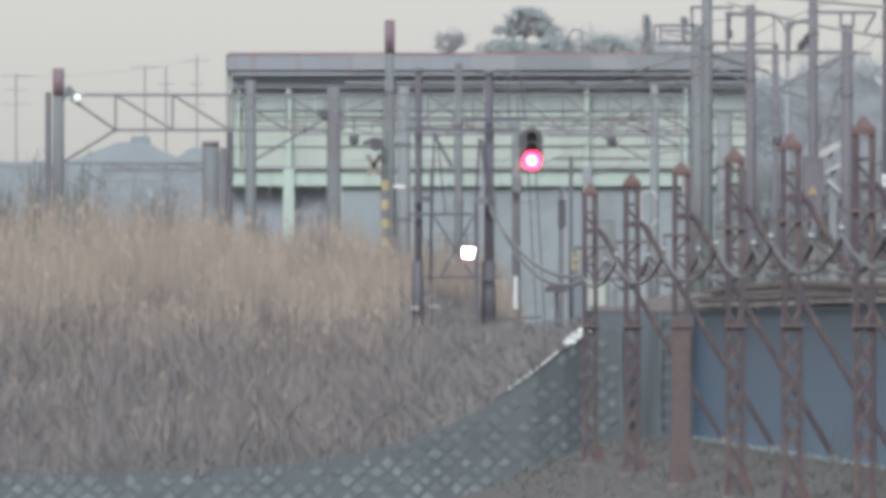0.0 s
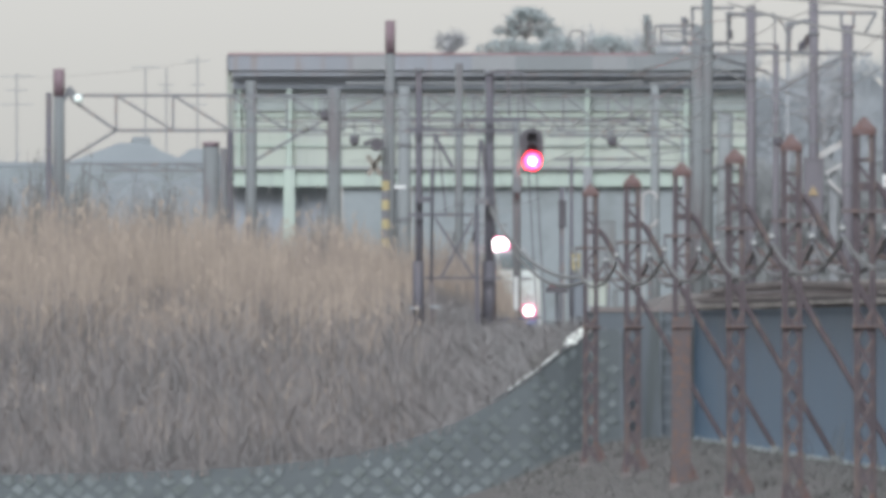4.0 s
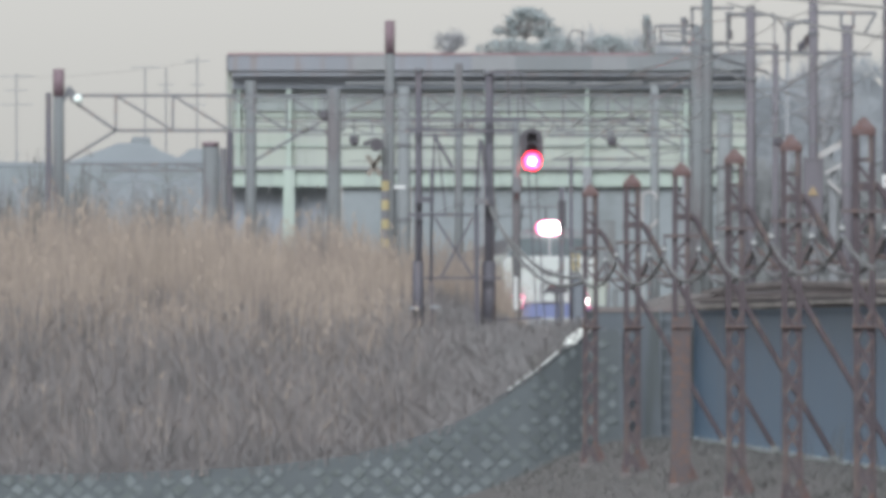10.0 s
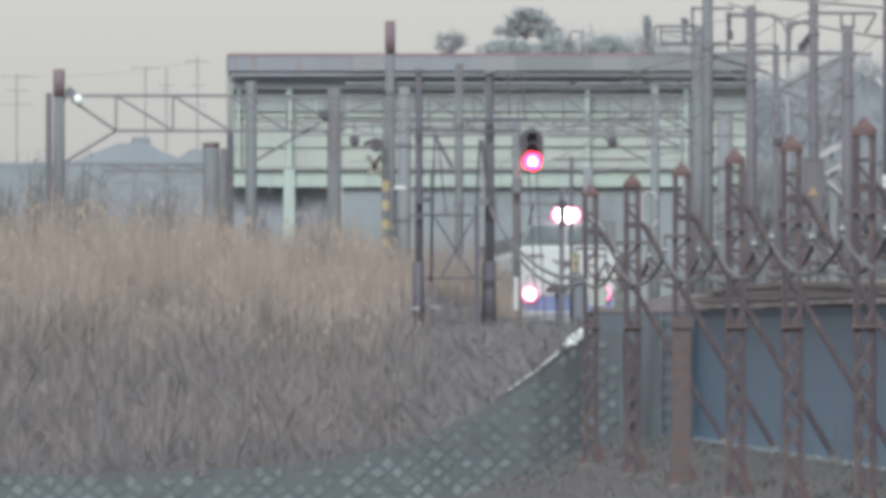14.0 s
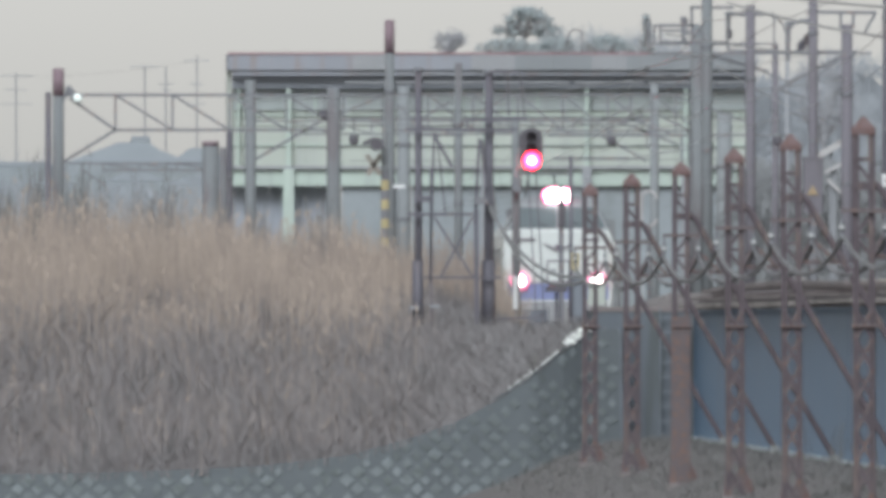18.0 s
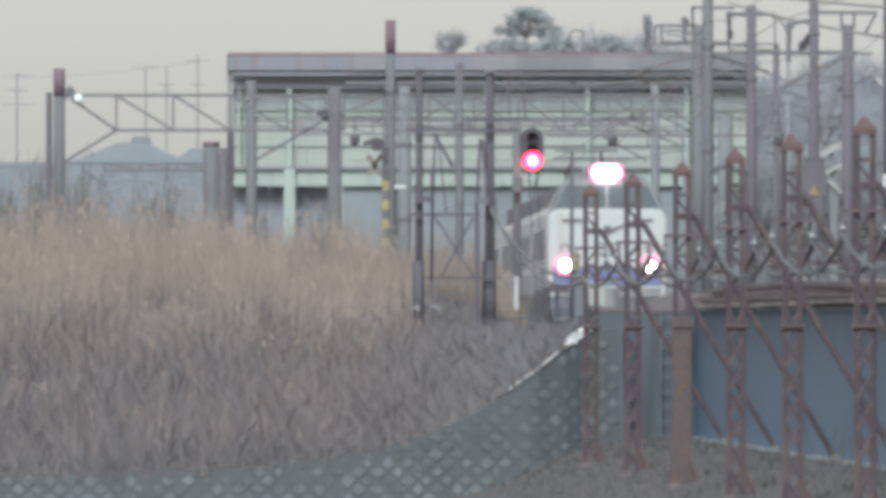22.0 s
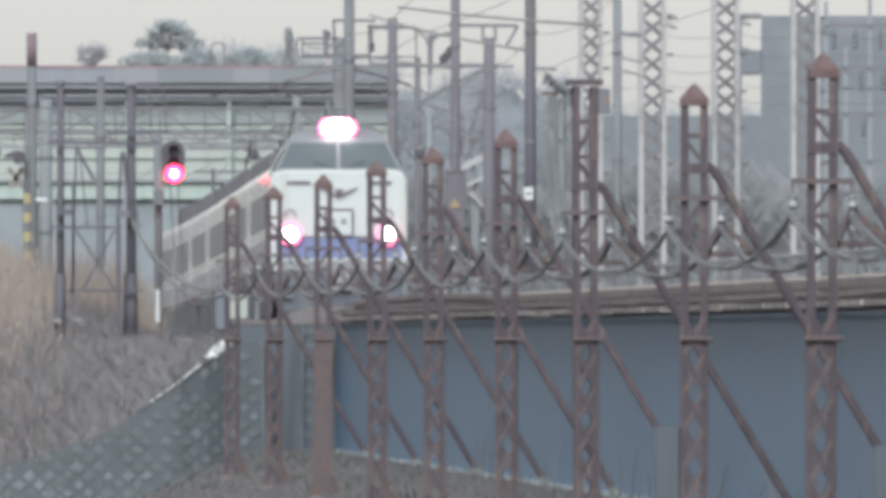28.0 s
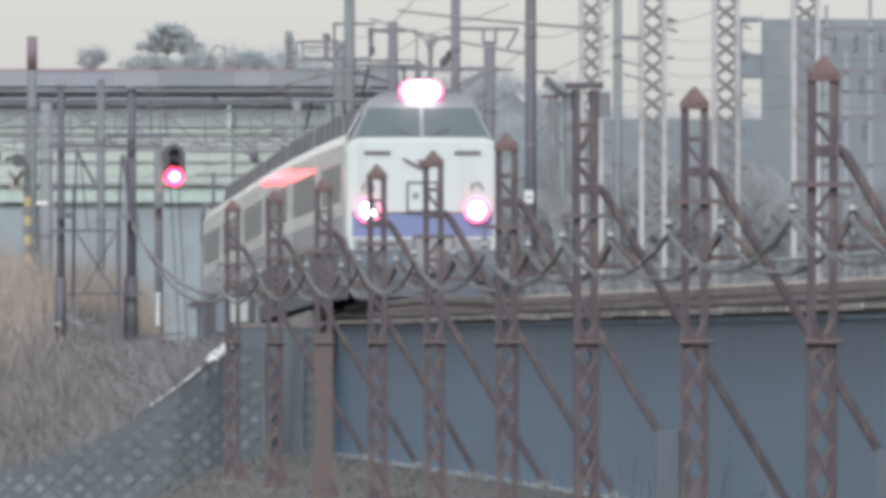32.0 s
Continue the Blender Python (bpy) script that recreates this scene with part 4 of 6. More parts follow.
# ---- poles, signal, gantries, wires ----
def build_pole(a, top, width, d, material, label, arms=(), cap=None, name="catenary_pole"):
    """A tapered round pole at bearing a whose top is at height top, width across as seen, at d metres."""
    p = sight(a, top, d)
    g = ground_z(p.x, d) - 0.1
    r = width / 2 * d / F
    pole = thing(name, pose(p.x, d, g), label, "pole", "catenary poles")
    h = p.z - g
    n = 12
    part("shaft", Form().tube((0, 0, 0), (0, 0, h), r * 1.12, r * 0.92, n), material, pole, "", True)
    if cap:
        part("painted_top", Form().tube((0, 0, h - cap * d / F), (0, 0, h + 0.01), r * 0.99, r * 0.97, n), POLE_CAP, pole, "purple-brown painted top", True)
    for k in (0.55, 0.8):
        part("band", Form().tube((0, 0, h * k), (0, 0, h * k + 0.09), r * 1.16, None, n), STEEL_GREY, pole)
    shift = Matrix.Translation((-p.x, -d, -g))
    for a0, b0, a1, b1, w in arms:
        part("mast_arm", Form().beam(sight(a0, b0, d), sight(a1, b1, d), w * d / F, w * d / F), STEEL_GREY, pole, "", False, shift)
    return pole


# cross arms of the masts, by the mast's bearing: from and to
ARMS = {
    1253: ((1160, 46, 1230, 46, 5), (1150, 95, 1420, 95, 4), (1160, 78, 1370, 78, 3), (1170, 55, 1225, 55, 4), (1225, 14, 1300, 14, 5), (1170, 75, 1290, 75, 4), (1150, 40, 1152, 80, 5), (1210, 30, 1212, 75, 8), (1226, 12, 1227, 80, 5), (1160, 46, 1160, 75, 4), (1212, 60, 1253, 60, 4)),
    1330: ((1285, 24, 1372, 26, 5), (1288, 26, 1290, 90, 4), (1290, 90, 1372, 92, 4), (1372, 26, 1372, 92, 3)),
}
ARMS.update({
    1441: ((1398, 42, 1445, 36, 6), (1398, 40, 1396, 110, 8), (1396, 92, 1445, 92, 4), (1400, 145, 1441, 125, 4), (1400, 200, 1430, 210, 4), (1441, 205, 1492, 226, 4), (1378, 160, 1402, 145, 4)),
    1501: ((1430, 22, 1552, 23, 6), (1552, 23, 1530, 62, 5), (1330, 92, 1520, 92, 4), (1440, 140, 1501, 95, 4), (1490, 24, 1490, 50, 5), (1512, 24, 1512, 50, 5)),
    1574: ((1530, 60, 1574, 68, 5), (1574, 98, 1620, 100, 5)),
})
GREY_P = "grey weathered concrete catenary pole"
DARK_P = "dark steel pipe catenary pole"
LEFT_POLES = (
        (87, 164, 11, 782, POLE_DARK, "thin purple-brown steel pole beside a concrete pole", 0),
        (408, 228, 12, 786, POLE_DARK, DARK_P, 0), 
        (691, 37, 18, 770, POLE, "tall grey concrete pole with purple-brown top", 58), (716, 153, 24, 800, POLE_PALE, GREY_P, 0),
        
        (813, 112, 15, 690, POLE, GREY_P, 0), (1253, -60, 20, 700, POLE, GREY_P, 0))
RIGHT_POLES = (
        (1284, 200, 30, 990, POLE_PALE, "pale far concrete pole", 0), (1330, 10, 18, 700, POLE_MAUVE, GREY_P, 0), (1374, 78, 12, 860, POLE_MAUVE, GREY_P, 0),
        (1441, -90, 17, 690, POLE_MAUVE, GREY_P, 0), (1501, 44, 21, 720, POLE_MAUVE, GREY_P, 0), (1574, -120, 20, 640, POLE_DARK, "dark grey concrete catenary pole", 0),
        (1215, 236, 20, 1000, POLE_PALE, "pale far concrete pole", 0), (1395, 38, 7, 800, STEEL, "thin grey galvanised steel mast", 0), (1626, 120, 20, 660, POLE_PALE, "pale leaning concrete pole", 0),
        (1012, 276, 7, 610, POLE_DARK, "thin dark signal wire post", 0), (995, 330, 9, 640, POLE_DARK, "thin dark relay post", 0), (1728, -80, 16, 900, POLE_PALE, "pale far concrete pole", 0))
for a, top, w, d, m, lab, cap in LEFT_POLES + RIGHT_POLES:
    build_pole(a, top, w, d, m, lab, ARMS.get(a, ()), cap)


def truss(name, a0, a1, top, low, d, bays, label, knees=(), w=5, legs=()):
    """A flat lattice beam across the tracks between two bearings."""
    g = thing(name, pose(0, 0, 0), label, "gantry", "catenary gantries")
    r = w / 2 * d / F
    P = lambda a, b: sight(a, b, d)
    part("top_chord", Form().beam(P(a0, top), P(a1, top), r * 2, r * 2), STEEL_GREY, g)
    step = (a1 - a0) / (bays + 1)
    part("bottom_chord", Form().beam(P(a0 + step * 0.98, low), P(a1 - step * 0.1, low), r * 2, r * 2), STEEL_GREY, g)
    for k in range(bays + 1):
        a = a0 + step * (k + 1) * 0.999
        part("post", Form().beam(P(a, top), P(a, low), r * 1.6, r * 1.6), STEEL_GREY, g)
        if k < bays:
            b = a + step
            part("diagonal", Form().beam(P(a, top), P(b, low), r * 1.6, r * 1.6), STEEL_GREY, g)
    for a, b, lw, lm, cap in legs:
        c = P(a, b)
        part("leg", Form().tube((c.x, d, ground_z(c.x, d) - 0.2), c, lw * 0.56 * d / F, lw * 0.48 * d / F, 12), lm, g, "", True)
        if cap:
            part("painted_top", Form().tube(P(a, b + cap), P(a, b - 1), lw * 0.5 * d / F, None, 12), POLE_CAP, g, "purple-brown painted top", True)
    for (pa, pb, qa, qb) in knees:
        part("knee_brace", Form().beam(P(pa, pb), P(qa, qb), r * 2, r * 2), STEEL_GREY, g)
    return g


GANTRY = "grey steel lattice gantry beam spanning the tracks"
truss("catenary_gantry", 105, 610, 169, 231, 784, 4, GANTRY, ((115, 287, 206, 231), (126, 175, 206, 231), (452, 284, 575, 212)), 5, ((105, 123, 20, POLE, 48), (592, 157, 25, POLE, 0)))
middle_gantry = truss("catenary_gantry", 600, 1237, 168, 232, 790, 7, GANTRY, ((600, 205, 690, 165), (740, 215, 800, 180)), 4, ((1237, 45, 26, POLE, 0),))
CROSS_BARS = ((980, 281, 1115, 281, 4), (970, 240, 1237, 240, 5), (1237, 240, 1400, 240, 4), (600, 212, 1160, 212, 3), (600, 222, 1160, 222, 2), (600, 258, 1240, 258, 2), (1065, 240, 1146, 286, 4), (1165, 203, 1237, 240, 4), (1200, 172, 1332, 220, 3), (1115, 281, 1237, 262, 2))
BRACKET_BARS = ((1090, 212, 1200, 256, 4), (1108, 208, 1196, 240, 3), (1065, 216, 1116, 189, 3), (1122, 213, 1152, 194, 3), (1118, 168, 1118, 212, 3), (1147, 232, 1147, 262, 3), (1198, 168, 1198, 240, 3), (1155, 79, 1237, 79, 3), (1170, 45, 1237, 45, 4), (1170, 45, 1170, 82, 4), (1205, 54, 1170, 54, 3), (1213, 30, 1213, 80, 6))
for a0, b0, a1, b1, w in CROSS_BARS + BRACKET_BARS:
    part("cross_bar", Form().beam(sight(a0, b0, 790), sight(a1, b1, 790), w * 790 / F, w * 790 / F), STEEL_GREY, middle_gantry)
truss("catenary_gantry", 445, 1160, 215, 238, 830, 9, GANTRY, ((830, 215, 900, 170),), 3, ((445, 142, 20, POLE, 0), (1160, 150, 16, POLE_PALE, 0)))
truss("catenary_gantry", 118, 380, 290, 302, 1020, 3, "far grey gantry beam above the reeds", ((145, 300, 190, 330),), 4, ((374, 252, 30, POLE, 7), (396, 262, 12, POLE, 0), (118, 285, 10, POLE_PALE, 0)))


def build_braces():
    """Sloping tube braces, arched tubes and insulators among the catenary poles."""
    for rows, d in ((((1385, 155, 1500, 95, 5), (1345, 95, 1545, 95, 4), (1380, 160, 1441, 178, 3), (1441, 84, 1418, 86, 4)), 690.4), (((1250, 96, 1362, 128, 5), (1250, 79, 1345, 79, 4), (1330, 118, 1398, 146, 3), (1290, 25, 1330, 28, 5), (1292, 20, 1292, 62, 5)), 700.3)):
        br = thing("catenary_brace", pose(0, 0, 0), "grey steel braces fixed between catenary poles", "brace", "catenary braces")
        for a0, b0, a1, b1, w in rows:
            part("brace_bar", Form().beam(sight(a0, b0, d), sight(a1, b1, d), w * d / F, w * d / F), STEEL_GREY, br)
        for a, b, r in (((1424, 78, 0.1), (1417, 84, 0.08), (1429, 70, 0.09)) if d < 700 else ((1292, 60, 0.11), (1213, 40, 0.12), (1330, 107, 0.1))):
            p = sight(a, b, d)
            part("insulator", Form().lathe((p.x, p.y, p.z), ((0.03, -0.16), (r, -0.1), (r * 0.6, -0.03), (r, 0.04), (0.03, 0.14)), 8), POLE_DARK, br)
        if d > 700:
            part("arched_tube", Form().chain([sight(a, b, d) for a, b in ((1330, 28), (1360, 26), (1378, 33), (1388, 44), (1395, 62))], 0.03, 6), STEEL_GREY, br)
        else:
            part("arched_tube", Form().chain([sight(a, b, d) for a, b in ((1441, 34), (1420, 36), (1407, 42), (1400, 54))], 0.03, 6), STEEL_GREY, br)


build_braces()


def build_h_frame():
    """Two braced steel poles with a platform and switch rods."""
    d = 556
    P = lambda a, b, dd=0: sight(a, b, d + dd)
    fr = thing("braced_pole_pair", pose(0, 0, 0), "two dark steel poles joined by braces and a switch platform", "pole frame")
    for a, top, w in ((742, 122, 13), (867, 126, 16)):
        r = w / 2 * d / F
        foot = P(a, 640)
        foot.z = ground_z(foot.x, d) - 0.2
        part("pole", Form().tube(foot, P(a, top), r * 1.1, r * 0.95, 12), POLE_DARK, fr, "", True)
        part("pole_sleeve", Form().tube(P(a - 1, 600), P(a - 1, 462), r * 1.6, r * 1.5, 12), POLE_DARK, fr, "thick lower sleeve", True)
        part("pole_cap", Form().tube(P(a, top + 4), P(a, top - 2), r * 1.5, r * 1.2, 12), STEEL_GREY, fr)
    for a0, b0, a1, b1, w in ((722, 380, 838, 380, 5), (752, 492, 888, 492, 4), (735, 353, 768, 353, 9), (770, 385, 838, 490, 4), (838, 385, 782, 490, 4), (770, 235, 762, 500, 4), (764, 300, 766, 640, 4),
                              (775, 240, 790, 380, 3), (850, 246, 843, 380, 5), (852, 248, 862, 330, 4), (825, 213, 935, 210, 6), (825, 205, 830, 222, 4), (880, 566, 960, 562, 4), (868, 128, 922, 128, 4), (922, 128, 930, 210, 3), (900, 130, 902, 205, 3), (720, 229, 916, 230, 5), (748, 240, 822, 240, 3), (768, 236, 802, 297, 6)):
        part("brace", Form().beam(P(a0, b0, -0.3), P(a1, b1, -0.3), w * d / F, w * d / F), POLE_DARK, fr)
    part("conduit", Form().beam(P(846, 620, -0.5), P(844, 372, -0.5), 9 * d / F, 0.1), POLE_DARK, fr, "grey conduit")
    part("switch_box", Form().box(P(853, 356, -0.4), (0.3, 0.25, 0.14), None, 0.03), STEEL_GREY, fr)
    for a, b in ((771, 543), (735, 545)):
        part("bracket", Form().box(P(a, b, -0.3), (0.22, 0.1, 0.06)), STEEL, fr)


build_h_frame()


def build_signal():
    d = 590
    P = lambda a, b, dd=0: sight(a, b, d + dd)
    k = d / F
    sg = thing("railway_signal", pose(0, 0, 0), "black railway colour light signal showing red on a grey post", "signal")
    foot = P(916, 600)
    foot.z = ground_z(foot.x, d) - 0.2
    part("post", Form().tube(foot, P(914, 208), 7.5 * k, 7 * k, 12), POLE, sg, "", True)
    part("post_box", Form().box(P(916, 327, -0.3), (0.24, 0.2, 0.34), None, 0.03), STEEL_GREY, sg)
    c = P(942, 263)
    head = Form()
    pts = [(0.262 * math.cos(t), 0.262 * math.sin(t) + 0.22) for t in [math.pi * i / 10 for i in range(11)]] + [(0.262 * math.cos(t), 0.262 * math.sin(t) - 0.22) for t in [math.pi * (1 + i / 10) for i in range(11)]]
    head.loft([[(c.x + x, c.y, c.z + z) for x, z in pts], [(c.x + x, c.y - 0.04, c.z + z) for x, z in pts]])
    board = part("backboard", head, BLACK, sg)
    part("lamp_case", Form().box((c.x, c.y + 0.15, c.z), (0.3, 0.26, 0.74), None, 0.05), BLACK, sg)
    for z in (0.26, 0.0):
        part("dark_lens", Form().lathe((c.x, c.y - 0.05, c.z + z), ((0.02, -0.03), (0.08, -0.02), (0.095, 0.02)), 16, "y"), BLACK, sg)
        hood = Form()
        arc = [(0.13 * math.cos(t), 0.13 * math.sin(t)) for t in [math.pi * i / 10 for i in range(11)]]
        hood.loft([[(c.x + x, c.y - 0.04, c.z + z + q) for x, q in arc], [(c.x + x, c.y - 0.3, c.z + z + q - 0.02) for x, q in arc]], False, False)
        part("hood", hood, BLACK, sg)
    l = P(943, 285)
    part("red_lens", Form().lathe((l.x, c.y - 0.06, l.z), ((0.02, -0.03), (0.13, -0.02), (0.20, 0.02)), 20, "y"), SIGNAL_RED, sg, "lit red signal lens")
    part("lens_core", Form().lathe((l.x, c.y - 0.10, l.z), ((0.02, -0.03), (0.055, -0.02), (0.085, 0.02)), 20, "y"), SIGNAL_CORE, sg, "bright centre of the lit lens")
    for a in (938, 952):
        part("ladder_rail", Form().tube(P(a - 2, 305, 0.1), P(a + 14, 580, 0.1), 0.018, None, 6), POLE_DARK, sg)
    # low hooded lamp
    lo = thing("shunting_lamp", pose(0, 0, 0), "black hooded lamp on a thin stem beside the track", "signal lamp")
    q = P(986, 513, -60)
    part("hood", Form().box((q.x, q.y - 0.05, q.z), (0.46, 0.4, 0.11), None, 0.04), BLACK, lo)
    part("lens", Form().lathe((q.x - 0.08, q.y - 0.2, q.z + 0.08), ((0.02, -0.03), (0.06, -0.02), (0.08, 0.02)), 14, "y"), RED_GLASS, lo)
    part("stem", Form().tube((q.x, q.y, ground_z(q.x, q.y) - 0.1), (q.x, q.y, q.z), 0.03, None, 8), POLE_DARK, lo)


build_signal()


def build_crossing():
    d = 748
    P = lambda a, b, dd=0: sight(a, b, d + dd)
    k = d / F
    cr = thing("crossing_post", pose(0, 0, 0), "yellow and black striped level crossing post with dark lamp", "crossing signal")
    x = P(683, 400).x
    z0, z1 = ground_z(x, d) - 0.3, P(683, 300).z
    n = 14
    step = 17 * k
    z = P(683, 303).z
    i = 0
    while z > z0 and i < 40:
        part("stripe", Form().tube((x, d, z), (x, d, z - step), 7 * k, None, 12), TRAIN_ROOF if i % 2 == 0 else YELLOW, cr)
        z -= step
        i += 1
    part("shaft", Form().tube((x, d, P(683, 304).z), (x, d, P(683, 235).z), 6 * k, None, 12), POLE_PALE, cr)
    part("lamp_hood", Form().lathe(P(668, 256, -0.4), ((0.19, -0.5), (0.2, -0.2), (0.2, 0.1), (0.02, 0.15)), 14, "y"), BLACK, cr)
    part("hood_visor", Form().beam(P(644, 255, -0.5), P(668, 246, -0.5), 0.3, 0.12), BLACK, cr)
    for a, b, c, e in ((650, 275, 675, 310), (675, 275, 652, 310)):
        part("cross_board", Form().beam(P(a, b, -0.2), P(c, e, -0.2), 0.05, 0.14), ORANGE, cr)
    part("lamp_box", Form().box(P(708, 331), (0.34, 0.2, 0.1)), WHITE, cr)


build_crossing()


def build_lamp():
    d = 784
    lm = thing("flood_lamp", pose(0, 0, 0), "pale flood lamp on a bracket of the concrete pole", "lamp")
    part("bracket", Form().beam(sight(104, 192, d), sight(124, 158, d), 0.12, 0.12), STEEL_GREY, lm)
    part("lamp_body", Form().beam(sight(120, 155, d), sight(138, 178, d), 0.3, 0.22), STEEL_GREY, lm)
    part("lamp_glass", Form().lathe(sight(139, 175, d - 0.2), ((0.02, -0.1), (0.12, -0.06), (0.15, 0.04)), 14, "y"), LAMP_GLASS, lm)


build_lamp()


def build_wires():
    def wire(a, b, drop, r, label="grey overhead wire above the tracks"):
        w = thing("overhead_wire", pose(0, 0, 0), label, "wire", "overhead wires")
        part("strand", Form().chain(sag(a, b, drop, 12), r, 5), WIRE, w)
    for fx in (lambda y: 15.05, lambda y: 19.0 - 1.8 * smooth((y - 600) / 80)):
        ys = [440, 490, 540, 590, 640, 690, 740, 790, 840, 890, 940]
        for a, b in zip(ys, ys[1:]):
            wire((fx(a), a, rail_z(a) + 5.1), (fx(b), b, rail_z(b) + 5.1), 0.02, 0.009)
            wire((fx(a), a, rail_z(a) + 6.0), (fx(b), b, rail_z(b) + 6.0), 0.3, 0.009)
    # brackets and feeder runs across the view
    upper_runs = (
            (1110, 135, 720, 1260, 98, 690, -0.25, 0.035), (1180, 60, 700, 1440, 98, 660, 0.1, 0.03), (1290, 5, 690, 1560, 65, 560, 0.2, 0.045), (1340, -10, 640, 1700, 22, 500, 0.1, 0.045),
            (420, 180, 800, 1250, 132, 700, 0.3, 0.014), (600, 200, 800, 1330, 110, 700, 0.4, 0.014), (850, 190, 800, 1440, 95, 690, 0.3, 0.016), (1120, 190, 760, 1320, 215, 690, 0.2, 0.02))
    lower_runs = (
            (1180, 170, 740, 1500, 140, 690, 0.2, 0.02), (1270, 115, 720, 1400, 190, 690, 0.1, 0.025), (1000, 225, 780, 1330, 150, 700, 0.3, 0.016), (700, 230, 790, 1240, 240, 790, 0.1, 0.02),
            (540, 205, 780, 1300, 205, 780, 0.1, 0.016), (620, 285, 999.7, 1320, 283, 999.7, 0.0, 0.025), (30, 136, 1790, 350, 108, 1780, 0.8, 0.014))
    for a0, b0, d0, a1, b1, d1, dr, r in upper_runs + lower_runs:
        wire(sight(a0, b0, d0), sight(a1, b1, d1), dr * 0.4, r * 0.7)
    # lines strung from tower to tower
    towers = ((1574, 640), (1681, 900), (1790, 880), (1920, 890), (2061, 870), (2240, 880))
    for b in (30, 62, 92, 118, 146):
        for (a0, d0), (a1, d1) in zip(towers[1:], towers[2:]):
            wire(sight(a0, b, d0), sight(a1, b + 6, d1), 0.25, 0.010, "thin grey line strung between substation towers")


build_wires()


# ---- small things in the yard ----
def build_clutter():
    def box_on(name, a, b0, b1, w, d, mat, label, category, deep=0.3):
        k = d / F
        p, q = sight(a, b0, d), sight(a, b1, d)
        t = thing(name, pose(0, 0, 0), label, category, "trackside boxes")
        part("case", Form().box((p.x, d, (p.z + q.z) / 2), (w * k, deep, p.z - q.z), None, 0.03), mat, t)
        g = ground_z(p.x, d) - 0.1
        if q.z > g:
            part("stand", Form().box((p.x, d, (q.z + g) / 2), (w * k * 0.35, deep * 0.5, q.z - g)), STEEL_GREY, t)
        part("lid", Form().box((p.x, d, p.z + 0.02), (w * k * 1.1, deep * 1.15, 0.05)), mat, t)
    box_on("trackside_cabinet", 1058, 503, 541, 32, 520, SHED_WALL, "cream white trackside cabinet near the bridge end", "cabinet")
    box_on("trackside_cabinet", 1025, 490, 560, 19, 535, CABINET_BLUE, "blue-grey trackside cabinet beside a rusty post", "cabinet")
    box_on("trackside_cabinet", 1090, 515, 556, 8, 524, POLE_PALE, "narrow grey trackside cabinet near the bridge end", "cabinet")
    box_on("distance_post", 914, 494, 548, 8, 545, WHITE, "slim white distance post beside the signal", "post", 0.1)
    box_on("relay_box", 996, 358, 402, 13, 640, BLACK, "dark relay box on a thin post", "relay box")
    box_on("relay_box", 1020, 452, 478, 14, 600, YELLOW, "small yellow-green box on a stand", "relay box")
    box_on("relay_box", 1441, 282, 378, 34, 689, POLE_MAUVE, "dark switch box on a catenary pole", "relay box")
    box_on("relay_cabinet", 1075, 392, 470, 30, 760, POLE_PALE, "pale grey equipment cabinet beside the track", "cabinet")
    # warning triangle on the switch box
    c = sight(1440, 337, 688.84)
    sign = thing("warning_sign", pose(0, 0, 0), "yellow triangular warning sign on a dark box", "sign")
    part("plate", Form().loft([[(c.x - 0.15, c.y, c.z - 0.13), (c.x + 0.15, c.y, c.z - 0.13), (c.x, c.y, c.z + 0.14)], [(c.x - 0.15, c.y - 0.03, c.z - 0.13), (c.x + 0.15, c.y - 0.03, c.z - 0.13), (c.x, c.y - 0.03, c.z + 0.14)]]), SIGN_YELLOW, sign)
    c = sight(1571, 320, 639.84)
    plate = thing("pole_plate", pose(0, 0, 0), "small white plate with a grey bar on a dark pole", "sign")
    part("plate", Form().box(c, (0.22, 0.04, 0.32)), WHITE, plate)
    part("bar", Form().box(c + Vector((0, -0.03, 0)), (0.12, 0.02, 0.06)), STEEL_GREY, plate)
    # white stair canopy edges
    for a0, b0, a1, b1, w in ((1448, 278, 1497, 250, 11), (1462, 306, 1497, 288, 6), (1466, 318, 1490, 342, 5)):
        st = thing("stair_roof_edge", pose(0, 0, 0), "white sloping metal edge of a stair roof", "stair roof", "stair roof edges")
        part("edge", Form().beam(sight(a0, b0, 755), sight(a1, b1, 755), 0.4, w * 755 / F), WHITE_STEEL, st)
        p = sight((a0 + a1) / 2, (b0 + b1) / 2, 755)
        part("support", Form().tube((p.x, 755, ground_z(p.x, 755) - 0.1), (p.x, 755, p.z), 0.05, None, 8), STEEL, st)
    # pale oval hoop
    hoop = thing("cable_hoop", pose(0, 0, 0), "pale oval steel hoop on a post", "hoop")
    d = 700
    c = sight(1150, 370, d)
    loop = [(c.x + 0.21 * math.cos(t), d, c.z + 0.28 * math.copysign(1, math.sin(t)) + 0.2 * math.sin(t)) for t in [math.tau * i / 24 for i in range(25)]]
    part("ring", Form().chain(loop, 0.05, 6), WHITE_STEEL, hoop)
    part("post", Form().tube((c.x, d, ground_z(c.x, d) - 0.1), (c.x, d, c.z - 0.42), 0.05, None, 8), STEEL_GREY, hoop)


build_clutter()


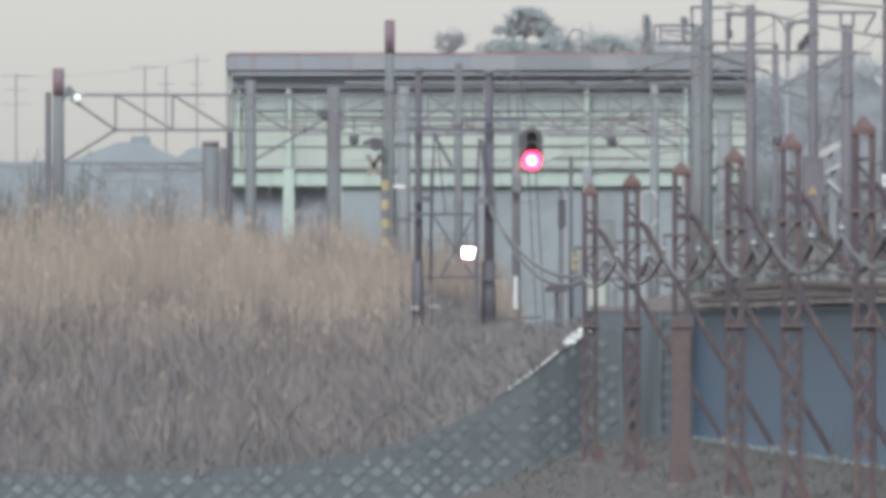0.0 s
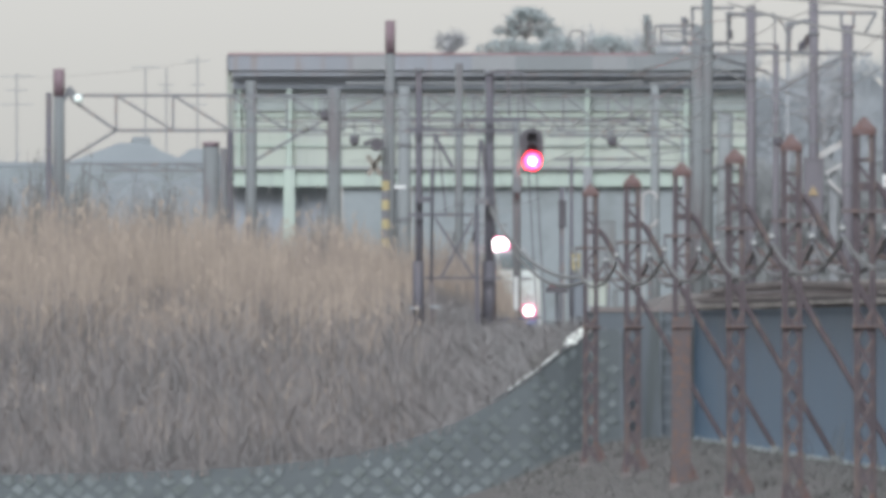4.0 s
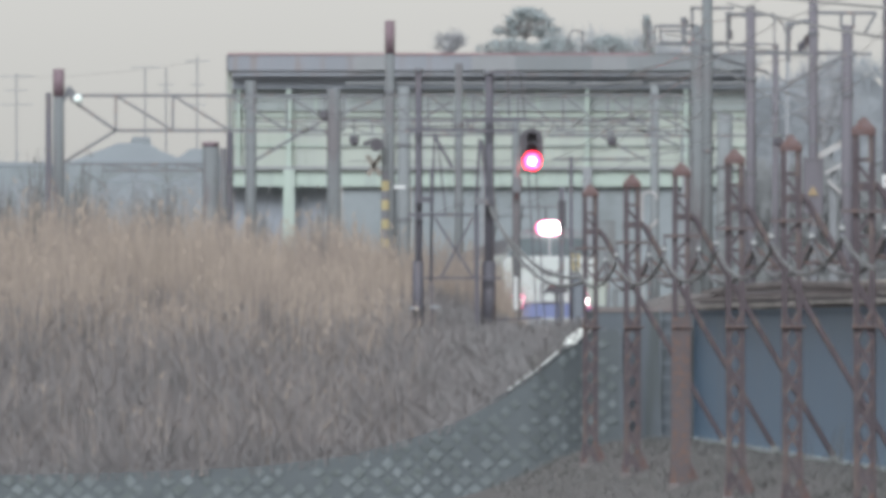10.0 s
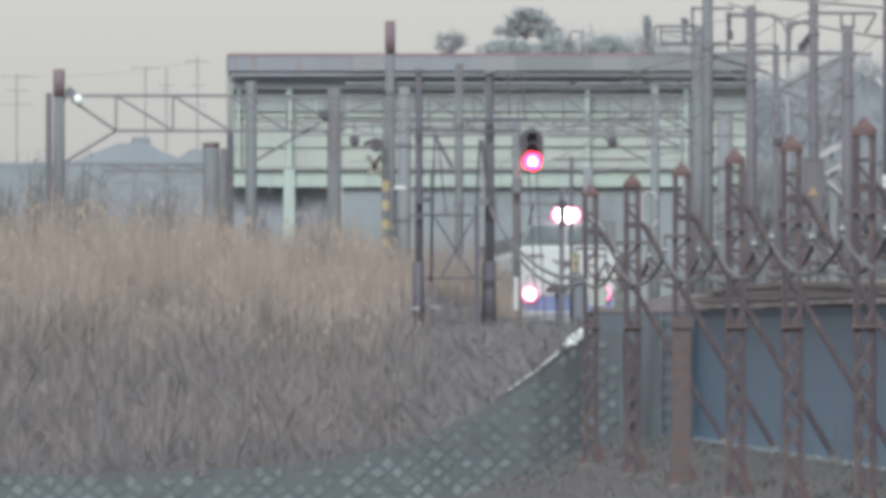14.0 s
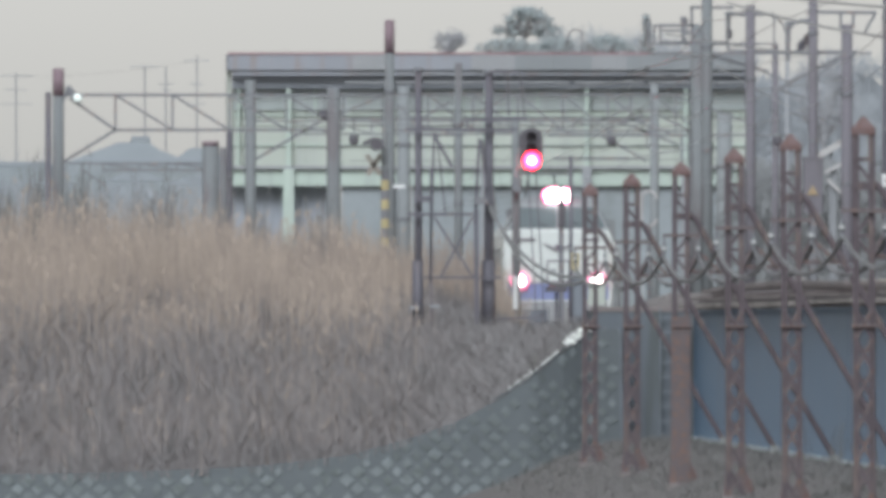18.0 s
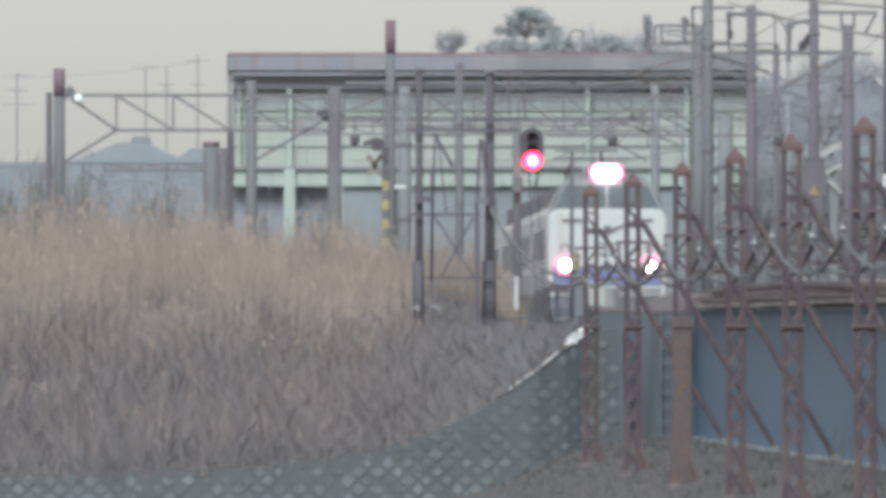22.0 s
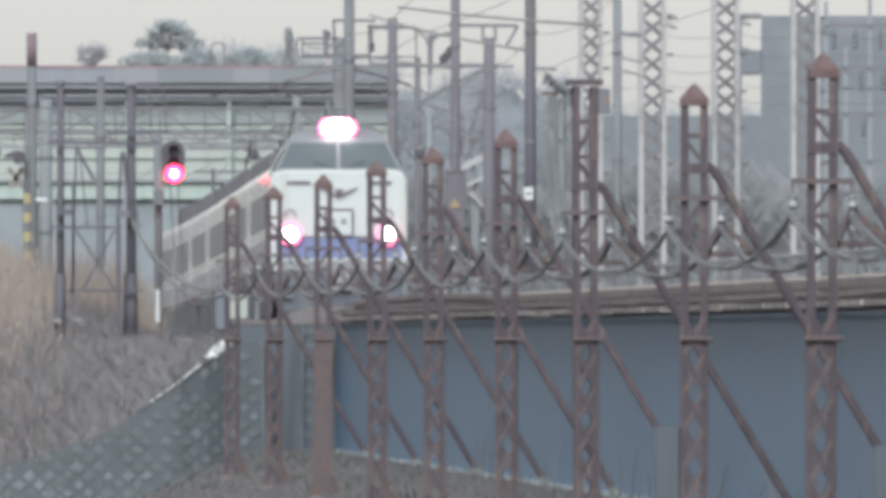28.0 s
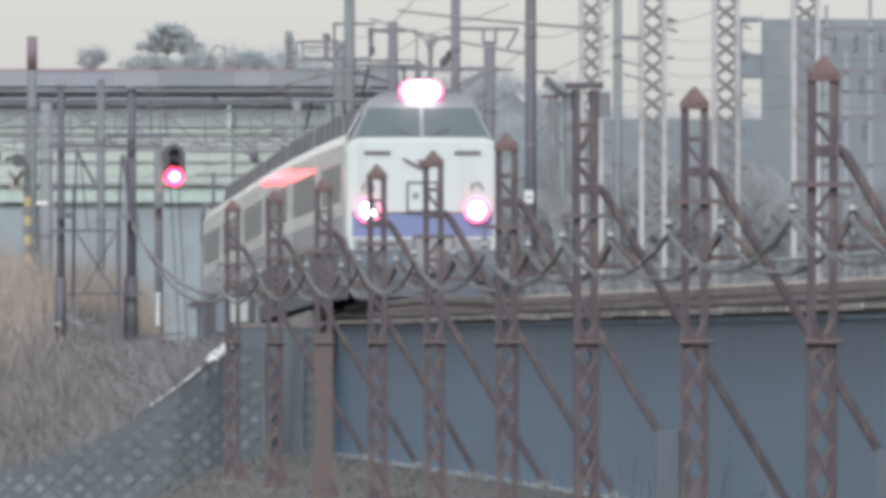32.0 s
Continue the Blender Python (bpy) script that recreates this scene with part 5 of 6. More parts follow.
def build_insulators():
    """Dark insulator pots with pale tops that hang from the gantry beams."""
    one = thing("hanging_insulator", pose(0, 0, 0), "dark hanging insulator pot with a pale cap", "insulator", "hanging insulators")
    part("pot", Form().lathe((0, 0, 0), ((0.05, -0.22), (0.15, -0.14), (0.15, 0.02), (0.1, 0.06)), 10), POLE_DARK, one)
    part("cap", Form().lathe((0, 0, 0.06), ((0.16, 0.0), (0.16, 0.05), (0.05, 0.09)), 10), POLE_PALE, one)
    part("hanger", Form().tube((0, 0, 0.12), (0, 0, 0.62), 0.025, None, 6), STEEL_GREY, one)
    spots = ((1084, 246, 790), (1378, 246, 790), (1256, 262, 790), (918, 245, 790), (628, 245, 790), (575, 200, 784))
    for k, s in enumerate(spots):
        p = sight(*s)
        m = pose(p.x, p.y, p.z)
        if k:
            copy_thing(one, m)
        else:
            one.matrix_basis = m


build_insulators()

# ---- buildings and trees behind ----
def build_shed():
    d = 1000
    P = lambda a, b, dd=0: sight(a, b, d + dd)
    k = d / F
    sh = thing("platform_shed", pose(0, 0, 0), "long pale green steel shed with grey sheet roof", "shed")
    x0, x1 = P(412, 0).x, P(1330, 0).x
    deep = 5
    zt, ze, zw, zg, zb = P(0, 97).z, P(0, 126).z, P(0, 300).z, P(0, 330).z, ground_z(12, 1000) - 0.1
    roof = part("roof", Form().box((P(404, 0).x / 2 + x1 / 2, d + deep / 2 - 0.3, (zt + ze) / 2 + 0.02), (x1 - P(404, 0).x, deep + 1.4, zt - ze), None, 0.0), SHED_ROOF, sh)
    n = 120
    tooth = Form().box((0, 0, 0), ((x1 - x0) / n * 0.6, 0.05, 0.09)).mesh("roof_edge", RED_EDGE)
    for i in range(n):
        x = P(404, 0).x + (x1 - P(404, 0).x) * (i + 0.5) / n
        part("roof_edge", tooth, RED_EDGE, roof, "", False, pose(x, d - 1.02, zt + 0.03))
    part("roof_line", Form().box(((P(404, 0).x + x1) / 2, d - 1.0, zt + 0.015), (x1 - P(404, 0).x, 0.06, 0.05)), RED_EDGE, roof, "faded red corrugated roof edge")
    for a, b in ((625, 690), (835, 912), (1048, 1110)):
        m = 10
        for i in range(m):
            part("pale_sheet", Form().box((P(a + (b - a) * (i + 0.5) / m, 0).x, d - 1.03, (zt + ze) / 2), ((b - a) / m * k * 0.9, 0.04, (zt - ze) * 0.92)), SHED_PALE, roof)
    for a, b in ((912, 1048), (1110, 1326)):
        m = 18
        for i in range(m):
            part("dark_sheet", Form().box((P(a + (b - a) * (i + 0.5) / m, 0).x, d - 1.03, (zt + ze) / 2), ((b - a) / m * k * 0.92, 0.04, (zt - ze) * 0.92)), SHED_DARK, roof)
    part("gutter", Form().box(((x0 + x1) / 2, d - 0.8, ze - 0.12), (x1 - x0, 0.2, 0.16)), SHED_ROOF, sh)
    # beam in the shade colour, for the dim strip under the eaves
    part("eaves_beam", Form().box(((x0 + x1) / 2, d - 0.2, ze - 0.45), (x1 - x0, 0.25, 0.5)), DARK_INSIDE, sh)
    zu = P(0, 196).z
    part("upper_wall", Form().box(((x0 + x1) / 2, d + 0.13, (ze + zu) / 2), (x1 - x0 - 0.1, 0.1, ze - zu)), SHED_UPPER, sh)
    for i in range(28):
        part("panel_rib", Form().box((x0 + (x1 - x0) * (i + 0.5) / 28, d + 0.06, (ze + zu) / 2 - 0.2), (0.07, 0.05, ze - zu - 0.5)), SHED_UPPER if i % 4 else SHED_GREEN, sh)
    wall = part("wall", Form().box(((x0 + x1) / 2, d + 0.3, (ze + zw) / 2 - 0.1), (x1 - x0, 0.1, ze - zw + 0.1)), SHED_WALL, sh)
    for i in range(14):
        for j in range(2):
            xa = x0 + (x1 - x0) * i / 14
            part("panel", Form().box((xa + (x1 - x0) / 28, d + 0.22, zw + (ze - zw - 0.7) * (j + 0.5) / 2 + 0.1), ((x1 - x0) / 14 - 0.06, 0.05, (ze - zw - 0.7) / 2 - 0.04)), SHED_WALL, wall)
    part("floor_beam", Form().box(((x0 + x1) / 2, d - 0.1, (zw + zg) / 2), (x1 - x0 + 0.3, 0.5, zw - zg)), SHED_GREEN, sh)
    part("ledge", Form().box(((x0 + x1) / 2, d - 0.3, zw + 0.06), (x1 - x0 + 0.4, 0.5, 0.12)), SHED_PALE, sh)
    bays = [P(a, 0).x for a in (412, 606, 730, 860, 1000, 1140, 1240)] + [x1]
    # first bay: a recessed sheet whose colour stands for the shaded open interior
    for i, (xa, xb) in enumerate(zip(bays, bays[1:])):
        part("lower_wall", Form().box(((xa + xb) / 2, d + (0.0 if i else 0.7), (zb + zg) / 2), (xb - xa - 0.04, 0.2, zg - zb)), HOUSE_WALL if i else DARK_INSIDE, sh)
    part("side_wall", Form().box((x0 - 0.1, d + deep / 2, (ze + zw) / 2), (0.15, deep, ze - zw)), SHED_WALL, sh)
    for a, w in ((423, 9), (512, 20), (690, 14), (860, 16), (1040, 16), (1215, 16)):
        if a > 430:
            part("column", Form().box((P(a, 0).x, d - 0.45, (zb + zw) / 2), (w * k, 0.35, zw - zb)), SHED_GREEN if a < 600 else STEEL, sh)
        part("wall_post", Form().box((P(a, 0).x, d - 0.15, (ze + zw) / 2), (w * k * 0.45, 0.3, ze - zw)), SHED_GREEN, sh)
    for b in (205, 258):
        part("wall_rail", Form().box(((x0 + x1) / 2, d + 0.15, P(0, b).z), (x1 - x0, 0.08, 0.07)), SHED_GREEN, sh)
    for b, r in ((131, 0.025), (147, 0.045)):
        for a0, a1 in ((612, 684), (704, 740), (752, 860), (872, 1010), (1018, 1140), (1150, 1320)):
            part("wall_pipe", Form().tube(P(a0, b, -0.9), P(a1, b, -0.9), r, None, 8), SHED_PALE, sh)


build_shed()


def build_thicket(name, a0, a1, top, d, count, material, label, seed):
    """Bare bushes: many thin upright twigs under an uneven top."""
    rng = random.Random(seed)
    f = Form()
    for _ in range(count):
        a, dd = rng.uniform(a0, a1), d + rng.uniform(-6, 6)
        h = top + 34 * noise.noise((a * 0.012, seed, 0.3)) + 22 * noise.noise((a * 0.06, seed, 1.3))
        tip = sight(a, h + rng.random() ** 1.6 * (470 - h), dd)
        lean = rng.gauss(0, 0.8)
        size = rng.uniform(0.5, 1.6)
        foot = tip - Vector((lean * size, rng.gauss(0, 0.1), size))
        wide = Vector((rng.uniform(0.02, 0.05), 0.01, 0))
        f.add([foot - wide, foot + wide, tip + wide * 0.3, tip - wide * 0.3], [(0, 1, 2, 3)])
    ob = part(name, f, material)
    tagged(ob, label, "bushes", "", "stuff")


def build_house(a0, a1, eave, ridge, d, label, hip=0.3):
    x0, x1 = sight(a0, 0, d).x, sight(a1, 0, d).x
    ze, zr, zb = sight(0, eave, d).z, sight(0, ridge, d).z, ground_z(0, d) - 0.3
    deep = 8.0
    h = thing("house", pose(0, 0, 0), label, "house", "far houses")
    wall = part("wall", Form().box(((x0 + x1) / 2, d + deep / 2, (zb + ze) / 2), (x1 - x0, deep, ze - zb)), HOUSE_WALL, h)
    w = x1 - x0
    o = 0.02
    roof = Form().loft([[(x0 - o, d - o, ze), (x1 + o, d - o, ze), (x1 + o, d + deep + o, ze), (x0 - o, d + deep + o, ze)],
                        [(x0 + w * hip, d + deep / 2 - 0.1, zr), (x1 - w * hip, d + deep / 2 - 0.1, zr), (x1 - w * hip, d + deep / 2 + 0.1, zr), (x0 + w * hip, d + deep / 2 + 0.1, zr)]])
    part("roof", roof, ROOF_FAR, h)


for row in ((-160, 110, 296, 286, 1500, 0.1), (112, 348, 291, 252, 1480, 0.42), (190, 322, 290, 255, 1420, 0.40), (296, 420, 294, 262, 1390, 0.35), (-300, 40, 300, 281, 1700, 0.2),
            (330, 560, 310, 280, 1600, 0.3), (185, 300, 322, 305, 1330, 0.3), (290, 440, 330, 312, 1300, 0.25), (20, 150, 330, 316, 1320, 0.3)):
    build_house(*row[:5], "far grey house with a low tiled roof", row[5])
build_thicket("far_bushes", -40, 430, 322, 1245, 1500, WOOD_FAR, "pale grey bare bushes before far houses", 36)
build_house(234, 268, 250, 241, 1490, "small grey rooftop room of a far house", 0.05)


def build_mast(a, top, d, arms):
    m = thing("antenna", pose(0, 0, 0), "thin far antenna mast with cross arms", "antenna", "far antennas")
    p = sight(a, top, d)
    part("mast", Form().tube((p.x, d, ground_z(p.x, d)), p, 0.07, 0.05, 6), STEEL, m)
    for b, w in arms:
        part("arm", Form().beam(sight(a - w, b, d), sight(a + w, b, d), 0.06, 0.06), STEEL, m)


build_mast(295, 120, 1760, ((150, 14), (160, 8)))
build_mast(350, 100, 1780, ((108, 22), (150, 12), (185, 16)))
build_mast(258, 118, 1770, ((119, 26),))
build_mast(30, 130, 1790, ((135, 30), (160, 20), (185, 30)))


def build_tree(a, base, top, width, d, seed, label, bare=False, lumps=72, spire=False):
    """A tapered trunk with limbs and a crown of many small leaf clumps."""
    rng = random.Random(seed)
    p, q = sight(a, base, d), sight(a, top, d)
    g = ground_z(p.x, d)
    h = q.z - g
    w = width * d / F
    t = thing("tree", pose(p.x, d, g), label, "tree", "far trees")
    tr = Form().chain([(0, 0, -0.3), (0.1, 0, h * 0.3), (-0.1, 0.1, h * 0.55), (0, 0, h * 0.8)], max(0.08, h * 0.009), 8)
    crown_z = p.z - g
    tips = []
    for i in range(26):
        u = rng.uniform(0.25, 0.85)
        ang = rng.uniform(0, math.tau)
        r = w * 0.5 * rng.uniform(0.5, 0.95) * math.sqrt(max(0.05, 1 - (2 * u - 0.9) ** 2))
        z1 = crown_z + (h - crown_z) * u
        z0 = crown_z - (h - crown_z) * 0.15 + (z1 - crown_z) * 0.5
        tip = (r * math.cos(ang), r * math.sin(ang) * 0.7, z1)
        tr.tube((0, 0, z0), tip, h * 0.004 + 0.015, 0.015, 5)
        tips.append(tip)
    part("trunk", tr, TWIG if bare else TRUNK, t)
    leaves = Form()
    if bare:
        for tip in tips:
            for _ in range(14):
                e = [tip[0] + rng.gauss(0, w * 0.12), tip[1] + rng.gauss(0, w * 0.06), tip[2] + abs(rng.gauss(0, w * 0.16))]
                leaves.beam(tip, e, 0.022, 0.022)
        part("twig_crown", leaves, TWIG, t)["kind"] = "stuff"
        return
    # clumps of leaves round the limbs' ends, with gaps between them
    clumps = []
    for i in range(lumps):
        ang, el = rng.uniform(0, math.tau), rng.random()
        if spire:
            rad = w * 0.5 * (1 - el) ** 0.8 * rng.uniform(0.1, 1.0)
        else:
            rad = w * 0.5 * math.sqrt(max(0.0, 1 - el ** 2.4)) * rng.uniform(0.35, 0.92)
        clumps.append((Vector((rad * math.cos(ang), rad * math.sin(ang) * 0.35, crown_z + (h - crown_z) * (0.05 + 0.85 * el))), min(w * 0.11, (h - crown_z) * 0.16) * rng.uniform(0.45, 1.0)))
    for c0, size in clumps:
        for _ in range(52):
            d3 = Vector((rng.gauss(0, 1), rng.gauss(0, 1), rng.gauss(0, 0.7))) * size * 0.62
            s = 0.05 + 0.06 * rng.random()
            turn = Euler((rng.gauss(1.2, 0.7), rng.gauss(0, 0.6), rng.uniform(0, 6))).to_matrix()
            leaves.add([c0 + d3 + turn @ Vector(o) * s for o in ((-1, 0, 0), (0, -0.6, 0.1), (1, 0, 0), (0, 0.6, -0.1))], [(0, 1, 2, 3)])
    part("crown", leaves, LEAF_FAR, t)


GREEN_T = "far grey-green evergreen tree with a rounded crown"
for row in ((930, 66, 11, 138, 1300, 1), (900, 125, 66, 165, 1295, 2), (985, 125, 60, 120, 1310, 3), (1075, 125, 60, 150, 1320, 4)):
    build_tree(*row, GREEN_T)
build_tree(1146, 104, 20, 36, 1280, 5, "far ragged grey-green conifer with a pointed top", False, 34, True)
for row in ((795, 98, 58, 60, 1280, 6), (1460, 260, 110, 130, 1100, 8), (1620, 240, 110, 60, 930, 11)):
    build_tree(*row, "far bare winter tree with thin grey twigs", True)


def build_tower(a, top, base, width, d):
    k = d / F
    p, q = sight(a, base, d), sight(a, top, d)
    g = ground_z(p.x, d) - 0.2
    w = width * k / 2
    t = thing("lattice_tower", pose(p.x, d, g), "tall white steel lattice tower of a substation", "lattice tower", "substation towers")
    h = q.z - g
    for sx in (-1, 1):
        for sy in (-1, 1):
            part("leg", Form().box((sx * w, sy * w, h / 2), (0.16, 0.13, h)), WHITE_STEEL, t)
    n = int(h / 0.62)
    for y in (-w, w):
        one = Form().beam((-w, y, 0), (w, y, h / n), 0.05, 0.13).mesh("lacing", LATTICE)
        two = Form().beam((w, y + 0.06, 0), (-w, y + 0.06, h / n), 0.05, 0.13).mesh("lacing", LATTICE)
        for i in range(n):
            for me in (one, two):
                part("lacing", me, LATTICE, t, "", False, pose(0, 0, i * h / n))
    peg = Form().box((w + 0.16, 0, 0), (0.36, 0.08, 0.09)).mesh("climbing_peg", LATTICE)
    for i in range(1, n, 2):
        part("climbing_peg", peg, STEEL, t, "", False, pose(0, 0, i * h / n))


for row in ((1681, -120, 430, 34, 900), (1790, -120, 440, 40, 880), (1920, -120, 430, 40, 890), (2061, -120, 430, 42, 870)):
    build_tower(*row)


def build_substation():
    d = 960
    sb = thing("substation_building", pose(0, 0, 0), "grey concrete substation building with stepped roofline", "building")
    for a0, a1, top, dd in ((1618, 2320, 182, 0), (1983, 2320, 5, 14)):
        p, q = sight(a0, top, d + dd), sight(a1, top, d + dd)
        g = ground_z(p.x, d)
        front = [(p.x, d + dd, g), (q.x, d + dd, g), (q.x, d + dd, p.z), (p.x, d + dd, p.z)]
        part("block", Form().loft([front, [(x + 0.6, y + 8, z) for x, y, z in front]]), HAZE_WALL, sb)
    # lean-to gable and the open gallery's slabs
    a, b, c = sight(1578, 218, d), sight(1617, 183, d), sight(1617, 440, d)
    part("lean_to", Form().loft([[(a.x, d, c.z), (c.x, d, c.z), (c.x, d, b.z), (a.x, d, a.z)], [(a.x, d + 8, c.z), (c.x, d + 8, c.z), (c.x, d + 8, b.z), (a.x, d + 8, a.z)]]), HAZE_WALL, sb)
    for b0, b1 in ((1, 8), (66, 108)):
        p, q = sight(1946, b0, d + 14), sight(1984, b1, d + 14)
        part("gallery_slab", Form().box(((p.x + q.x) / 2, d + 16, (p.z + q.z) / 2), (q.x - p.x, 4, p.z - q.z)), HAZE_WALL, sb)
    p, q = sight(1947, 8, d + 14), sight(1947, 182, d + 14)
    part("gallery_post", Form().box((p.x, d + 14.2, (p.z + q.z) / 2), (0.1, 0.2, p.z - q.z)), HAZE_WALL, sb)


build_substation()


build_thicket("bare_bushes", 1330, 1650, 300, 918, 3600, THICKET, "grey bare bushes in front of the substation", 31)
build_thicket("bare_bushes", 1600, 2010, 262, 934, 4600, THICKET, "grey bare bushes along the substation wall", 32)
build_thicket("bare_bushes", 1990, 2330, 300, 930, 3000, THICKET, "thin grey bare bushes between the steel frames", 33)


def build_steelwork():
    """Open switchgear frames and bracket bars between the substation's towers."""
    d = 925
    k = d / F
    fr = thing("switchgear_frame", pose(0, 0, 0), "open grey steel frame of a substation in haze", "steel frame")
    for a, top in ((2098, -20), (2133, 60), (2176, -30), (2212, 40), (2250, -30)):
        p = sight(a, top, d)
        g = ground_z(p.x, d)
        part("upright", Form().box((p.x, d, (p.z + g) / 2), (7 * k, 0.15, p.z - g)), STEEL, fr)
    for b, a0, a1, h in ((22, 2098, 2250, 5), (96, 2098, 2250, 6), (132, 2130, 2215, 3), (178, 2098, 2250, 5), (262, 2098, 2250, 4), (318, 2098, 2250, 5)):
        part("crossbar", Form().beam(sight(a0 - 3, b, d - 0.1), sight(a1 + 3, b, d - 0.1), 0.12, h * k), STEEL_GREY, fr)
    for a, b in ((2112, 30), (2150, 30), (2195, 30), (2230, 30), (2118, 104), (2160, 104), (2200, 104), (2120, 186), (2165, 186), (2226, 186)):
        p = sight(a, b, d - 0.1)
        part("insulator", Form().lathe((p.x, p.y, p.z), ((0.03, -0.7), (0.1, -0.62), (0.05, -0.5), (0.1, -0.42), (0.05, -0.3), (0.1, -0.22), (0.03, 0.06)), 8), STEEL_GREY, fr)
    for a0, b0, a1, b1, h in ((1736, 37, 1772, 40, 7), (1736, 80, 1772, 88, 3), (1738, 102, 1772, 112, 3)):
        br = thing("tower_bracket", pose(0, 0, 0), "dark steel bracket bar fixed to a lattice tower", "bracket", "tower brackets")
        part("bar", Form().beam(sight(a0, b0, 879.6), sight(a1, b1, 879.6), 0.12, h * 880 / F), STEEL_GREY, br)
    for a, b in ((1811, 2), (1811, 20), (1942, 14), (1942, 60), (2083, 30)):
        dd = 879.6 if a < 1900 else 889.6 if a < 2000 else 869.6
        st = thing("insulator_string", pose(0, 0, 0), "short grey insulator string on a lattice tower", "insulator", "tower insulators")
        p, q = sight(a, b, dd), sight(a + 24, b + 8, dd)
        rod = Form().tube(p, q, 0.025, None, 6)
        for j in range(5):
            u, v = p.lerp(q, 0.25 + 0.14 * j), p.lerp(q, 0.29 + 0.14 * j)
            rod.tube(u, v, 0.09, None, 8)
        part("string", rod, STEEL_GREY, st)


build_steelwork()


def build_far_wood():
    """Low wooded rises far behind the yard, with bare twigs along their crests."""
    rng = random.Random(21)
    for a0, a1, top, d, count in ((1290, 1660, 150, 1500, 900), (1620, 2340, 205, 1480, 1700), (960, 1340, 92, 1450, 800), (-220, 420, 300, 1850, 60)):
        crest = lambda a: top + 40 * noise.noise((a * 0.009, d * 0.01, 0.5)) + 14 * noise.noise((a * 0.05, 1.0, 0.2)) + 6 * noise.noise((a * 0.21, 3.0, 0.2))
        rings = []
        n = 160
        for u in (0.0, 0.04, 0.15, 0.4, 1.0):
            ring = []
            for i in range(n + 1):
                a = a0 + (a1 - a0) * i / n
                b = crest(a)
                p = sight(a, b + (470 - b) * u, d)
                ring.append((p.x, d + 12 - 4 * u, p.z))
            rings.append(ring)
        f = Form().loft(rings, False, False)
        for _ in range(count):
            a = rng.uniform(a0, a1)
            p = sight(a, crest(a) + rng.uniform(-4, 14), d + 11 + rng.uniform(-3, 1))
            s = rng.uniform(0.3, 1.5)
            ang = rng.gauss(math.pi / 2, 0.5)
            e, n2 = Vector((math.cos(ang), 0, math.sin(ang))) * s, Vector((-math.sin(ang), 0, math.cos(ang))) * rng.uniform(0.012, 0.03)
            f.add([p - n2, p + n2, p + e + n2 * 0.3, p + e - n2 * 0.3], [(0, 1, 2, 3)])
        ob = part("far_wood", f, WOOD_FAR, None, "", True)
        tagged(ob, "pale grey rise of far winter woods", "trees", "", "stuff")


build_far_wood()
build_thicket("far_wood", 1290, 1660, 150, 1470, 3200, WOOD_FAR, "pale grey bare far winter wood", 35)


def build_street_lamp():
    d = 1150
    la = thing("street_lamp", pose(0, 0, 0), "far grey street lamp with a curved arm", "street lamp")
    p = sight(1032, 56, d)
    part("pole", Form().tube((p.x, d, ground_z(p.x, d) - 0.1), p, 0.06, 0.05, 8), STEEL_GREY, la)
    part("arm", Form().chain([p, sight(1020, 53, d), sight(1013, 55, d), sight(1008, 62, d), sight(1006, 70, d)], 0.045, 6), STEEL_GREY, la)
    part("lamp_head", Form().box(sight(1006, 72, d), (0.12, 0.2, 0.2), None, 0.03), STEEL_GREY, la)


build_street_lamp()

# ---- reeds ----
def behind(x, y):
    return y > float(np.interp(x, EDGE_X, EDGE_Y)) - 0.2


def reed_edge(x, y):
    """The reed bed thins out towards the poles and the lower bank."""
    return behind(x, y) * (1 - smooth((x * F / y - 590) / 200)) * (0.05 + 0.95 * smooth((y - 532) / 40))


def low_edge(x, y):
    return behind(x, y) * (1 - smooth((x * F / y - 620) / 300)) * (1 - 0.8 * smooth((y - 540) / 35))


def brush_edge(x, y):
    return behind(x, y) * (1 - smooth((x - 11.0) / 1.6))


def rail_edge(x, y):
    """Thinner brush that ends short of the track."""
    return 0.85 * (1 - smooth((x * F / y - 880) / 60)) * smooth((x * F / y - 560) / 120)


